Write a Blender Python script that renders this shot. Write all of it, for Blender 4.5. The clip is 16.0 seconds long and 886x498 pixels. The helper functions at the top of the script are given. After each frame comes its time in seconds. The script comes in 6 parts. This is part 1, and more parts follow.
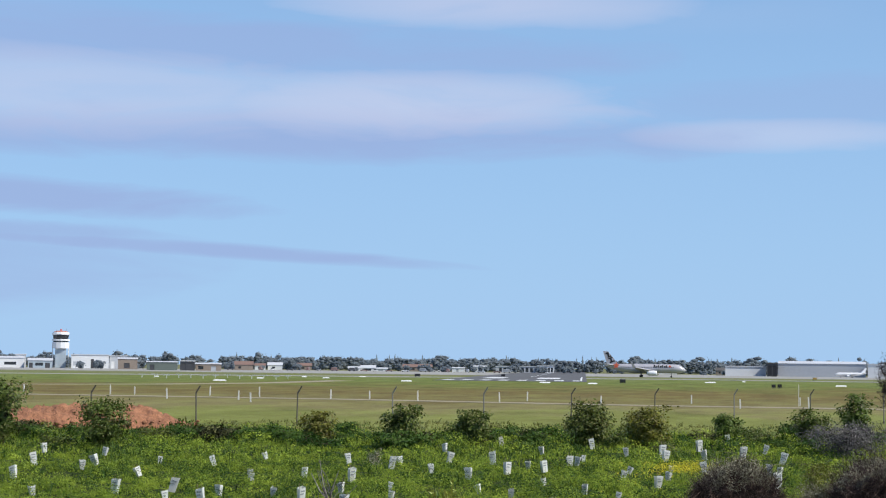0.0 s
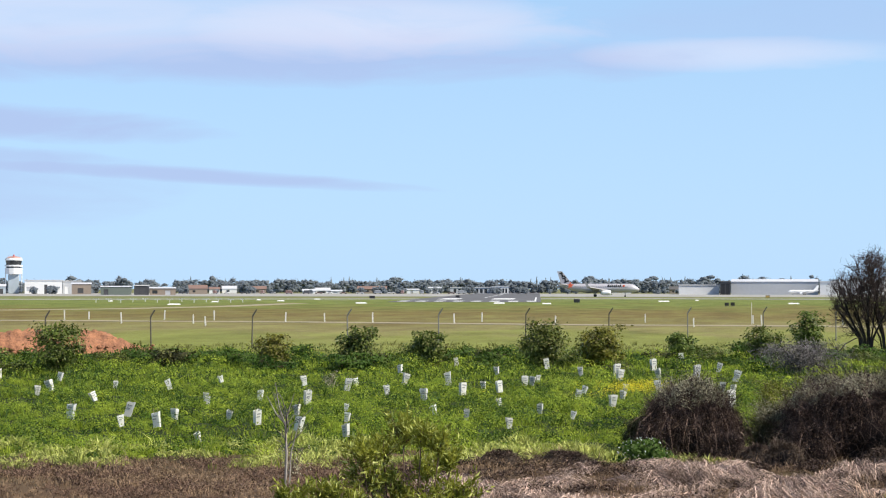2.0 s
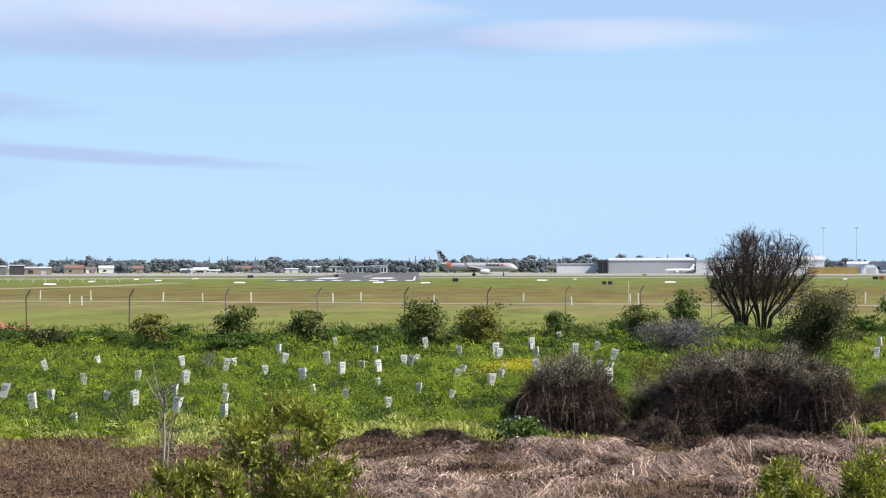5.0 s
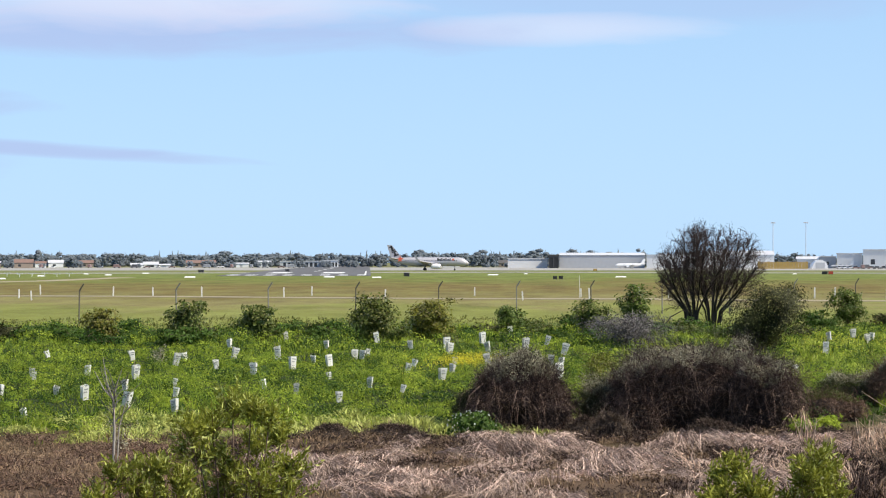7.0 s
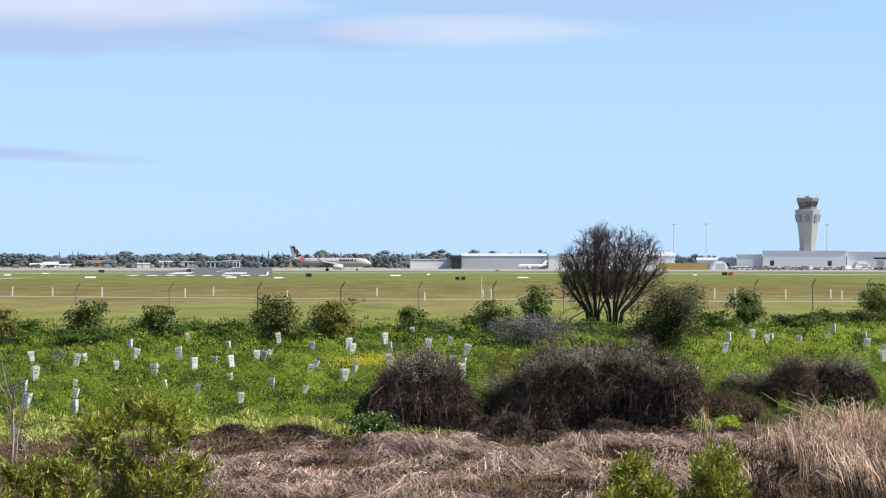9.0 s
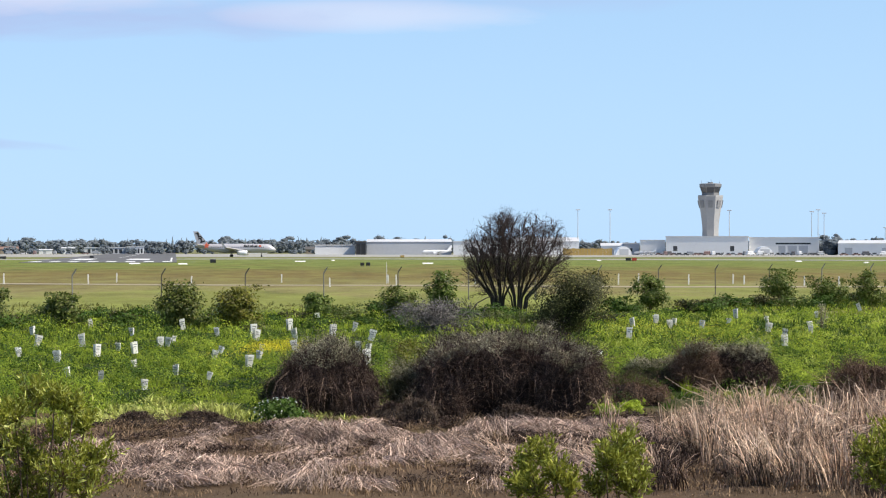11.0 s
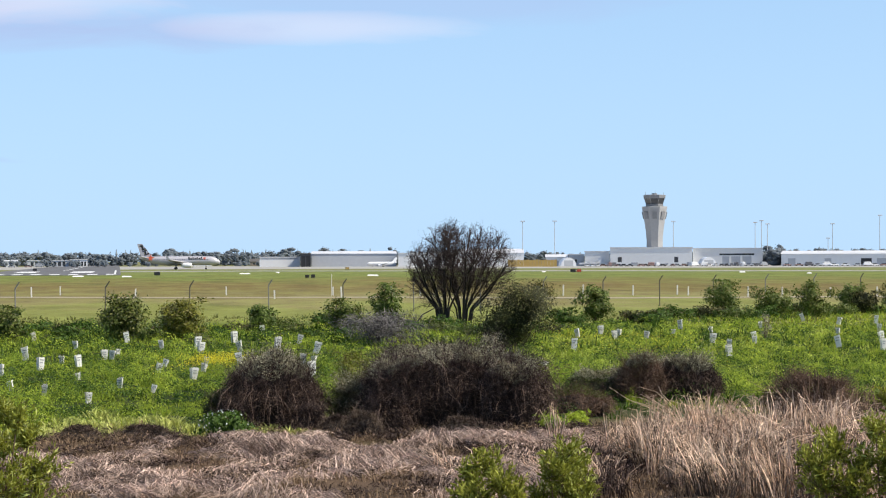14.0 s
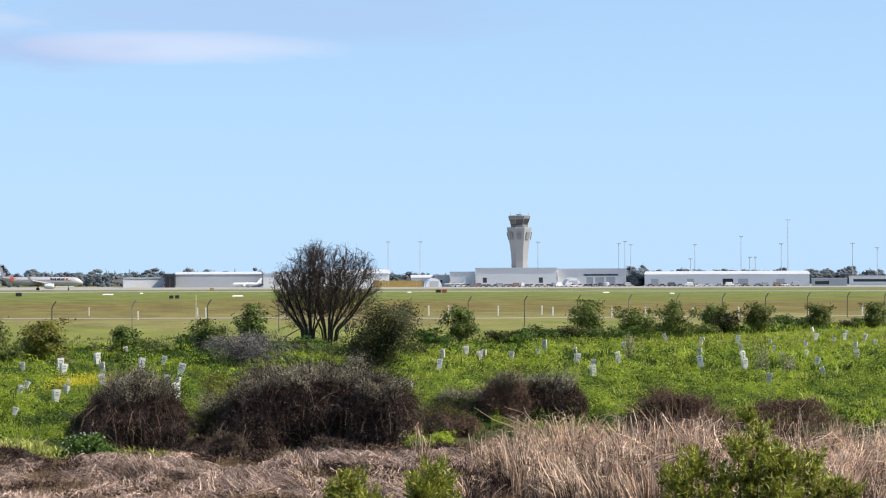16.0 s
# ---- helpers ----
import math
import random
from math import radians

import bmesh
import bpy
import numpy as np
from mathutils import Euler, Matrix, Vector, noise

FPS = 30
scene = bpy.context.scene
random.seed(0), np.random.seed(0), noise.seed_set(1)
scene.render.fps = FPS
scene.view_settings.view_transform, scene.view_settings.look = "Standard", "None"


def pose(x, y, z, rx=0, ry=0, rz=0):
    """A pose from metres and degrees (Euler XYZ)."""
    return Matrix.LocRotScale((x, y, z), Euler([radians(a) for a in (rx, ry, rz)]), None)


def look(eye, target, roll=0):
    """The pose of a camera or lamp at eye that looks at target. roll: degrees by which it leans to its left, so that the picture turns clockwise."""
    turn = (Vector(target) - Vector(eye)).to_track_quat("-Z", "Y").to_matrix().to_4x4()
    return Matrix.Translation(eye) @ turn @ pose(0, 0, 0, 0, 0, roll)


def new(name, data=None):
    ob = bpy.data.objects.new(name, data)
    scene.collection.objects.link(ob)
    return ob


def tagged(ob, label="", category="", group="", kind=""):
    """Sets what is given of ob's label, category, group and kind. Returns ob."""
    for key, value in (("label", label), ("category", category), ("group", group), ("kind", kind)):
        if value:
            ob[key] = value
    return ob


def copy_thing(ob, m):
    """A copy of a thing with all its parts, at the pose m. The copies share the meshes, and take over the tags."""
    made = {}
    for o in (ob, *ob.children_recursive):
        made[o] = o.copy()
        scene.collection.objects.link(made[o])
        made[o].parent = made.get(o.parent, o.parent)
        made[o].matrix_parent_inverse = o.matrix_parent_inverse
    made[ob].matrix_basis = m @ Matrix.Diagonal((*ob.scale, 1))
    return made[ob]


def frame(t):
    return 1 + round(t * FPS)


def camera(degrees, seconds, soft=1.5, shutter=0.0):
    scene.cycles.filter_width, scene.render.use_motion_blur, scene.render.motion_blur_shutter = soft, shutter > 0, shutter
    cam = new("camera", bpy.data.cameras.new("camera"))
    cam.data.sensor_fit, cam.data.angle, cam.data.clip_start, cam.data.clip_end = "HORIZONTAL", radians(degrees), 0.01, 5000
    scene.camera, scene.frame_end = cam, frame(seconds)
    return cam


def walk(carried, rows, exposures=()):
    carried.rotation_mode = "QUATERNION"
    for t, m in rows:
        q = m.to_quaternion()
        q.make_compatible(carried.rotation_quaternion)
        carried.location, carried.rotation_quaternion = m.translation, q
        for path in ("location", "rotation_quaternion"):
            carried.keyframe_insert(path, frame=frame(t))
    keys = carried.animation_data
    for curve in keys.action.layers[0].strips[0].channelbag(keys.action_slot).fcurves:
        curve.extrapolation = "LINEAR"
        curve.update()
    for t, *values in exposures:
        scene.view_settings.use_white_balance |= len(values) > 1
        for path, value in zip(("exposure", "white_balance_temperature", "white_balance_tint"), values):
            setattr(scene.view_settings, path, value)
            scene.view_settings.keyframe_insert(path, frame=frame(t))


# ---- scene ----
EYE = 4.4
cam = camera(24.0, 16.0, soft=1.15)
# seconds, yaw, pitch, roll: the camera turns on the spot
ROWS = [
    (0.0, 7.201, 3.195, -0.646),
    (0.5, 7.220, 2.405, -0.357),
    (1.0, 7.044, 1.823, -0.153),
    (1.5, 6.635, 1.350, -0.083),
    (2.0, 5.951, 1.048, -0.043),
    (2.5, 5.025, 0.833, -0.026),
    (3.0, 4.108, 0.674, -0.001),
    (3.5, 3.508, 0.579, 0.007),
    (3.7, 3.306, 0.548, 0.010),
    (5.8, 2.343, 0.348, 0.107),
    (6.0, 2.234, 0.302, 0.109),
    (6.5, 1.807, 0.303, 0.048),
    (7.0, 1.278, 0.327, 0.023),
    (7.5, 0.687, 0.387, -0.051),
    (8.0, 0.000, 0.432, -0.052),
    (8.5, -0.695, 0.436, -0.089),
    (9.0, -1.404, 0.345, -0.072),
    (9.5, -2.185, 0.166, -0.136),
    (10.0, -2.938, -0.003, -0.147),
    (10.2, -3.187, -0.058, -0.143),
    (12.3, -4.632, 0.110, 0.247),
    (12.5, -4.632, 0.157, 0.247),
    (13.0, -4.646, 0.199, 0.245),
    (13.5, -4.891, 0.231, 0.199),
    (14.0, -5.530, 0.276, 0.181),
    (14.5, -6.448, 0.346, 0.190),
    (15.0, -7.498, 0.479, 0.242),
    (15.5, -8.432, 0.654, 0.232),
    (16.0, -9.227, 0.830, 0.204),
]

walk(cam, [(t, pose(0, 0, EYE, 90 + pitch, roll, yaw)) for t, yaw, pitch, roll in ROWS],
     exposures=[(0.0, 0.05, 6000, 10), (0.5, 0.1, 6150, 10), (1.0, 0.22, 6300, 10), (1.5, 0.36, 6450, 10), (3.0, 0.43, 6550, 10), (16.0, 0.43, 6550, 10)])

# ---- light ----
SUN_AZ, SUN_EL = 108.0, 46.0
sun = new("sun", bpy.data.lights.new("sun", "SUN"))
sun.data.energy, sun.data.angle, sun.data.color = 5.0, radians(0.6), (1.0, 0.93, 0.8)
sun_way = Vector((math.sin(radians(SUN_AZ)) * math.cos(radians(SUN_EL)), math.cos(radians(SUN_AZ)) * math.cos(radians(SUN_EL)), math.sin(radians(SUN_EL))))
sun.matrix_world = look(sun_way * 100, (0, 0, 0))


def link(tree, a, b):
    tree.links.new(a, b)


def node(tree, kind, **values):
    n = tree.nodes.new(kind)
    for key, value in values.items():
        if key in n.inputs.keys():
            n.inputs[key].default_value = value
    return n


def calc(tree, op, a, b=None, c=None, clamp=False):
    n = tree.nodes.new("ShaderNodeMath")
    n.operation, n.use_clamp = op, clamp
    for i, v in enumerate((a, b, c)):
        if v is None:
            continue
        if isinstance(v, (int, float)):
            n.inputs[i].default_value = v
        else:
            tree.links.new(v, n.inputs[i])
    return n.outputs[0]


def mixed(tree, fac, a, b, blend="MIX"):
    n = tree.nodes.new("ShaderNodeMix")
    n.data_type, n.blend_type = "RGBA", blend
    for i, v in ((0, fac), (6, a), (7, b)):
        if isinstance(v, (int, float)):
            n.inputs[i].default_value = v
        elif isinstance(v, tuple):
            n.inputs[i].default_value = (*v, 1.0) if len(v) == 3 else v
        else:
            tree.links.new(v, n.inputs[i])
    return n.outputs[2]


world = bpy.data.worlds.new("sky")
scene.world = world
world.use_nodes = True
wt = world.node_tree
wt.nodes.clear()
sky = wt.nodes.new("ShaderNodeTexSky")
sky.sky_type, sky.sun_disc = "NISHITA", False
sky.sun_elevation, sky.sun_rotation = radians(SUN_EL), radians(SUN_AZ)
sky.air_density, sky.dust_density, sky.ozone_density = 1.0, 0.1, 3.0
geo = wt.nodes.new("ShaderNodeTexCoord")
sep = wt.nodes.new("ShaderNodeSeparateXYZ")
link(wt, geo.outputs["Generated"], sep.inputs[0])
azim = calc(wt, "MULTIPLY", calc(wt, "ARCTAN2", sep.outputs[0], sep.outputs[1]), 57.296)
elev = calc(wt, "MULTIPLY", calc(wt, "ARCSINE", sep.outputs[2]), 57.296)
comb = wt.nodes.new("ShaderNodeCombineXYZ")
link(wt, calc(wt, "MULTIPLY", azim, 0.13), comb.inputs[0])
link(wt, calc(wt, "MULTIPLY", elev, 0.62), comb.inputs[1])
wisp = node(wt, "ShaderNodeTexNoise", Scale=1.5, Detail=8.0, Roughness=0.58, Distortion=0.5)
link(wt, comb.outputs[0], wisp.inputs["Vector"])
broad = node(wt, "ShaderNodeTexNoise", Scale=0.33, Detail=3.0, Roughness=0.5)
link(wt, comb.outputs[0], broad.inputs["Vector"])
ragged = calc(wt, "SUBTRACT", wisp.outputs["Fac"], 0.5)
def bank(rows):
    """Cover by banks of thin cloud: azimuth, elevation, half widths, slope, thickness."""
    cover = None
    for a0, e0, wa, we, slope, thick in rows:
        u = calc(wt, "DIVIDE", calc(wt, "SUBTRACT", azim, a0), wa)
        v = calc(wt, "DIVIDE", calc(wt, "SUBTRACT", calc(wt, "SUBTRACT", elev, e0), calc(wt, "MULTIPLY", calc(wt, "SUBTRACT", azim, a0), slope)), we)
        r = calc(wt, "ADD", calc(wt, "MULTIPLY", u, u), calc(wt, "MULTIPLY", v, v))
        r = calc(wt, "ADD", r, calc(wt, "MULTIPLY", ragged, 1.9))
        m = calc(wt, "MULTIPLY", calc(wt, "SMOOTH_MIN", calc(wt, "MAXIMUM", calc(wt, "SUBTRACT", 1.0, r), 0.0), 0.85, 0.25), thick)
        cover = m if cover is None else calc(wt, "MAXIMUM", cover, m)
    return cover


bright = bank(((-8.6, 7.15, 7.5, 1.0, 0.0, 1.0), (-17.0, 7.3, 8.0, 1.3, -0.02, 0.8), (-6.0, 9.9, 6.5, 0.7, 0.0, 0.8), (-14.0, 11.2, 16.0, 1.0, 0.0, 0.5), (2.2, 6.35, 4.6, 0.5, -0.01, 0.75)))
grey = bank(((-11.0, 6.3, 13.0, 0.85, 0.0, 1.0), (-14.0, 8.7, 14.0, 0.9, -0.03, 0.75), (-19.0, 4.5, 7.5, 0.55, -0.04, 1.0), (-14.0, 3.1, 9.0, 0.24, -0.05, 1.0), (-20.0, 3.6, 6.0, 0.3, -0.04, 0.8),
             (-24.0, 2.5, 12.0, 1.5, 0.0, 0.6), (4.0, 7.2, 9.0, 0.9, 0.0, 0.45)))
high = calc(wt, "MULTIPLY", calc(wt, "SUBTRACT", broad.outputs["Fac"], 0.45, clamp=True), calc(wt, "MULTIPLY", calc(wt, "SUBTRACT", elev, 9.0, clamp=True), 1.2))
bright = calc(wt, "ADD", bright, high, clamp=True)
body = calc(wt, "ADD", calc(wt, "MULTIPLY", ragged, 0.9), 0.55, clamp=True)
SKY = 0.115
low = calc(wt, "MULTIPLY", calc(wt, "SUBTRACT", 1.0, calc(wt, "DIVIDE", elev, 40.0), clamp=True), 0.92)
tint = mixed(wt, 1.0, sky.outputs[0], (0.92, 0.98, 1.12), "MULTIPLY")
tint = mixed(wt, calc(wt, "POWER", low, 1.6), tint, (0.474 / SKY, 0.737 / SKY, 1.065 / SKY))
back = wt.nodes.new("ShaderNodeBackground")
back.inputs[1].default_value = SKY * 0.76
tint = mixed(wt, calc(wt, "MULTIPLY", grey, 0.8), tint, (0.44 / SKY, 0.53 / SKY, 0.83 / SKY))
tint = mixed(wt, calc(wt, "MULTIPLY", bright, calc(wt, "MULTIPLY", body, 1.35), clamp=True), tint, (0.80 / SKY, 0.81 / SKY, 0.97 / SKY))
link(wt, tint, back.inputs[0])
link(wt, back.outputs[0], wt.nodes.new("ShaderNodeOutputWorld").inputs[0])


# ---- materials ----
def surface(name, c1, c2, scale=1.0, rough=0.8, metal=0.0, bump=0.0, fine=12.0, c3=None, island=0.0, leaf=0.0, per_object=0.0, space="Object", grain=1.2):
    """Two colours mottled by coarse and fine noise, grain as bump, and a spread of tones over loose pieces."""
    if max(c2) < 0.5:
        c1, c2 = tuple(0.8 * v for v in c1), tuple(0.8 * v for v in c2)
    m = bpy.data.materials.new(name)
    m.use_nodes = True
    t = m.node_tree
    t.nodes.clear()
    out = t.nodes.new("ShaderNodeOutputMaterial")
    p = node(t, "ShaderNodeBsdfPrincipled", Roughness=rough, Metallic=metal)
    if leaf or island:
        p.inputs["Specular IOR Level"].default_value = 0.18
    if space == "World":
        where = t.nodes.new("ShaderNodeNewGeometry").outputs["Position"]
    else:
        where = t.nodes.new("ShaderNodeTexCoord").outputs["Object"]
    n1 = node(t, "ShaderNodeTexNoise", Scale=scale, Detail=4.0, Roughness=0.6)
    n2 = node(t, "ShaderNodeTexNoise", Scale=scale * fine, Detail=3.0, Roughness=0.6)
    link(t, where, n1.inputs["Vector"])
    link(t, where, n2.inputs["Vector"])
    k = calc(t, "ADD", calc(t, "MULTIPLY", calc(t, "SUBTRACT", n1.outputs["Fac"], 0.5), 2.2), 0.5)
    k = calc(t, "ADD", k, calc(t, "MULTIPLY", calc(t, "SUBTRACT", n2.outputs["Fac"], 0.5), grain), clamp=True)
    col = mixed(t, k, c1, c2)
    if island:
        g = t.nodes.new("ShaderNodeNewGeometry")
        r = g.outputs["Random Per Island"]
        if c3:
            col = mixed(t, calc(t, "MULTIPLY", calc(t, "GREATER_THAN", r, 0.86), 0.8), col, c3)
        f = calc(t, "ADD", 1.0 - island, calc(t, "MULTIPLY", r, 2 * island))
        h = node(t, "ShaderNodeHueSaturation")
        link(t, col, h.inputs["Color"])
        link(t, f, h.inputs["Value"])
        col = h.outputs[0]
    if per_object:
        o = t.nodes.new("ShaderNodeObjectInfo")
        h = node(t, "ShaderNodeHueSaturation")
        link(t, col, h.inputs["Color"])
        link(t, calc(t, "ADD", 1.0 - per_object, calc(t, "MULTIPLY", o.outputs["Random"], 2 * per_object)), h.inputs["Value"])
        link(t, calc(t, "ADD", 0.485, calc(t, "MULTIPLY", o.outputs["Random"], 0.03)), h.inputs["Hue"])
        col = h.outputs[0]
    link(t, col, p.inputs["Base Color"])
    if bump:
        b = node(t, "ShaderNodeBump", Strength=bump, Distance=0.05)
        link(t, n2.outputs["Fac"], b.inputs["Height"])
        link(t, b.outputs[0], p.inputs["Normal"])
    if leaf:
        tr = t.nodes.new("ShaderNodeBsdfTranslucent")
        link(t, col, tr.inputs["Color"])
        mx = t.nodes.new("ShaderNodeMixShader")
        mx.inputs[0].default_value = leaf
        link(t, p.outputs[0], mx.inputs[1])
        link(t, tr.outputs[0], mx.inputs[2])
        link(t, mx.outputs[0], out.inputs[0])
    else:
        link(t, p.outputs[0], out.inputs[0])
    return m


def ground_material():
    """Soil and grass by the use of the land: litter by the creek, meadow darkened as if shaded by its grass, mown
    airfield and scorched strips.
    """
    m = bpy.data.materials.new("ground")
    m.use_nodes = True
    t = m.node_tree
    p = t.nodes["Principled BSDF"]
    p.inputs["Roughness"].default_value = 0.95
    p.inputs["Specular IOR Level"].default_value = 0.1
    g = t.nodes.new("ShaderNodeNewGeometry").outputs["Position"]
    s = t.nodes.new("ShaderNodeSeparateXYZ")
    link(t, g, s.inputs[0])
    stretch = t.nodes.new("ShaderNodeMapping")
    stretch.inputs["Scale"].default_value = (1.0, 0.3, 1.0)
    link(t, g, stretch.inputs[0])
    n1 = node(t, "ShaderNodeTexNoise", Scale=0.05, Detail=6.0, Roughness=0.65)
    n2 = node(t, "ShaderNodeTexNoise", Scale=0.9, Detail=5.0, Roughness=0.7)
    n3 = node(t, "ShaderNodeTexNoise", Scale=14.0, Detail=3.0, Roughness=0.7)
    link(t, stretch.outputs[0], n1.inputs["Vector"])
    for n in (n2, n3):
        link(t, g, n.inputs["Vector"])
    dist = calc(t, "SQRT", calc(t, "ADD", calc(t, "MULTIPLY", s.outputs[0], s.outputs[0]), calc(t, "MULTIPLY", s.outputs[1], s.outputs[1])))
    wob = calc(t, "MULTIPLY_ADD", calc(t, "SUBTRACT", n1.outputs["Fac"], 0.5), 0.55, calc(t, "LOGARITHM", dist, 10.0))
    ramp = t.nodes.new("ShaderNodeValToRGB")
    link(t, calc(t, "DIVIDE", wob, 3.6), ramp.inputs[0])
    # the bands at 58 and 110 m hold the shade between the meadow's tufts
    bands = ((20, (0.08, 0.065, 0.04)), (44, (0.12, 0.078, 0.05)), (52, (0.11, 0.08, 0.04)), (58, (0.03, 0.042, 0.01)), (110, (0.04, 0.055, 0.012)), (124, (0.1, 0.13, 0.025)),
             (140, (0.185, 0.205, 0.045)), (190, (0.21, 0.22, 0.058)), (225, (0.24, 0.205, 0.085)), (265, (0.19, 0.16, 0.058)), (330, (0.175, 0.125, 0.045)),
             (430, (0.165, 0.15, 0.045)), (520, (0.15, 0.18, 0.04)), (680, (0.16, 0.195, 0.05)), (1000, (0.2, 0.2, 0.1)))
    while len(ramp.color_ramp.elements) < len(bands):
        ramp.color_ramp.elements.new(0.5)
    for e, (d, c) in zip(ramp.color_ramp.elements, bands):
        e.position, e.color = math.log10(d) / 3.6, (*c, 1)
    n4 = node(t, "ShaderNodeTexNoise", Scale=0.14, Detail=6.0, Roughness=0.7)
    link(t, stretch.outputs[0], n4.inputs["Vector"])
    k = calc(t, "ADD", calc(t, "MULTIPLY", n2.outputs["Fac"], 0.6), calc(t, "MULTIPLY", n3.outputs["Fac"], 0.6))
    k = calc(t, "ADD", k, calc(t, "MULTIPLY", n4.outputs["Fac"], 1.7))
    shade = calc(t, "MULTIPLY", calc(t, "SUBTRACT", n4.outputs["Fac"], 0.42, clamp=True), 2.0, clamp=True)
    shade = calc(t, "MULTIPLY", shade, calc(t, "DIVIDE", calc(t, "SUBTRACT", dist, 110.0), 60.0, clamp=True))
    h = node(t, "ShaderNodeHueSaturation")
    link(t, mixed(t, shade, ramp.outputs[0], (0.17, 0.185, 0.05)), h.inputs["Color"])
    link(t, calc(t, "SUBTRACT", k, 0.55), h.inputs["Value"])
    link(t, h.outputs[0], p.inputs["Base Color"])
    b = node(t, "ShaderNodeBump", Strength=0.5, Distance=0.06)
    link(t, n3.outputs["Fac"], b.inputs["Height"])
    link(t, b.outputs[0], p.inputs["Normal"])
    return m


M_GROUND = ground_material()
# dark-to-bright mottling of grass and weeds imitates lit clumps and shaded hollows
M_GRASS = surface("meadow_grass", (0.075, 0.15, 0.016), (0.54, 0.62, 0.068), 0.6, 0.7, grain=0.8, fine=4.0, island=0.12, leaf=0.6, c3=(0.22, 0.24, 0.06), space="World")
M_WEED = surface("weed_leaf", (0.085, 0.17, 0.02), (0.54, 0.63, 0.075), 0.7, 0.7, grain=0.7, fine=4.0, island=0.05, leaf=0.55, space="World")
# dark weed green, deepened to bring shade into the meadow's hollows
M_TALL = surface("tall_grass", (0.035, 0.085, 0.01), (0.10, 0.165, 0.024), 0.3, 0.6, fine=6.0, island=0.35, leaf=0.25, space="World")
M_STRAW = surface("dry_grass", (0.21, 0.14, 0.085), (0.42, 0.29, 0.18), 0.5, 0.8, island=0.4, leaf=0.15, space="World")
M_REED = surface("dead_reed", (0.15, 0.105, 0.082), (0.84, 0.63, 0.51), 1.1, 0.7, island=0.65, leaf=0.1, c3=(0.15, 0.11, 0.09), space="World")
# wide tone spread and dark c3 stems imitate shadowed reeds among lit ones
M_STAND = surface("standing_reed", (0.5, 0.325, 0.225), (1.0, 0.775, 0.585), 0.8, 0.6, island=0.65, leaf=0.3, c3=(0.2, 0.12, 0.07), space="World")
M_LEAF = surface("shrub_leaf", (0.055, 0.09, 0.016), (0.21, 0.26, 0.05), 1.6, 0.5, island=0.4, leaf=0.25, c3=(0.16, 0.16, 0.06), per_object=0.15)
M_OLIVE = surface("olive_leaf", (0.10, 0.12, 0.018), (0.31, 0.31, 0.05), 1.6, 0.5, island=0.4, leaf=0.25, c3=(0.19, 0.17, 0.06), per_object=0.15)
M_DARKLEAF = surface("dark_leaf", (0.026, 0.031, 0.009), (0.08, 0.08, 0.021), 0.9, 0.55, island=0.3, leaf=0.25, c3=(0.2, 0.2, 0.07))
M_WATTLE = surface("wattle_leaf", (0.145, 0.165, 0.024), (0.46, 0.48, 0.072), 4.0, 0.42, island=0.35, leaf=0.45, c3=(0.55, 0.57, 0.17))
M_LIME = surface("lime_leaf", (0.16, 0.185, 0.025), (0.43, 0.44, 0.07), 2.5, 0.45, island=0.35, leaf=0.45, c3=(0.5, 0.5, 0.1))
M_GREY = surface("grey_twig", (0.1, 0.09, 0.084), (0.26, 0.235, 0.225), 1.0, 0.8, island=0.6)
M_SAGE = surface("sage_leaf", (0.2, 0.186, 0.115), (0.5, 0.46, 0.32), 1.0, 0.7, island=0.4, leaf=0.15)
M_BRAMBLE = surface("dead_bramble", (0.024, 0.015, 0.012), (0.1, 0.065, 0.051), 1.6, 0.85, island=0.65, c3=(0.2, 0.14, 0.11))
M_SAGEDARK = surface("olive_scrub", (0.05, 0.055, 0.022), (0.15, 0.145, 0.07), 1.0, 0.8, island=0.45, leaf=0.1)
M_STRAWDARK = surface("old_straw", (0.07, 0.05, 0.036), (0.2, 0.145, 0.105), 1.0, 0.8, island=0.4)
M_RUST = surface("rusty_weed", (0.11, 0.068, 0.047), (0.26, 0.165, 0.115), 0.9, 0.85, island=0.4)
# near-black, to stand in for the shade deep inside a thicket
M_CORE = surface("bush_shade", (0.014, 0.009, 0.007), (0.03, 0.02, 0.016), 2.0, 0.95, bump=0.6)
M_BARK = surface("bark", (0.03, 0.024, 0.02), (0.065, 0.05, 0.042), 3.0, 0.9, bump=0.4)
M_TWIG = surface("bare_twig", (0.048, 0.033, 0.03), (0.108, 0.076, 0.07), 1.0, 0.85, island=0.3)
M_PALEBARK = surface("pale_bark", (0.3, 0.26, 0.22), (0.45, 0.4, 0.34), 4.0, 0.8)
M_STEM = surface("brown_stem", (0.12, 0.075, 0.045), (0.2, 0.13, 0.08), 4.0, 0.8)
M_YELLOW = surface("yellow_petal", (0.75, 0.62, 0.03), (0.85, 0.75, 0.08), 2.0, 0.6, island=0.2, leaf=0.3)
M_WHITE = surface("white_petal", (0.7, 0.7, 0.66), (0.8, 0.8, 0.76), 2.0, 0.6, island=0.1, leaf=0.2)
M_SLEEVE = surface("corrugated_plastic", (0.78, 0.77, 0.72), (0.86, 0.85, 0.8), 5.0, 0.5, per_object=0.1, leaf=0.42)
M_PRINT = surface("faded_print", (0.34, 0.36, 0.36), (0.42, 0.44, 0.43), 6.0, 0.6)
M_STAKE = surface("bamboo", (0.36, 0.28, 0.15), (0.48, 0.38, 0.22), 8.0, 0.7)
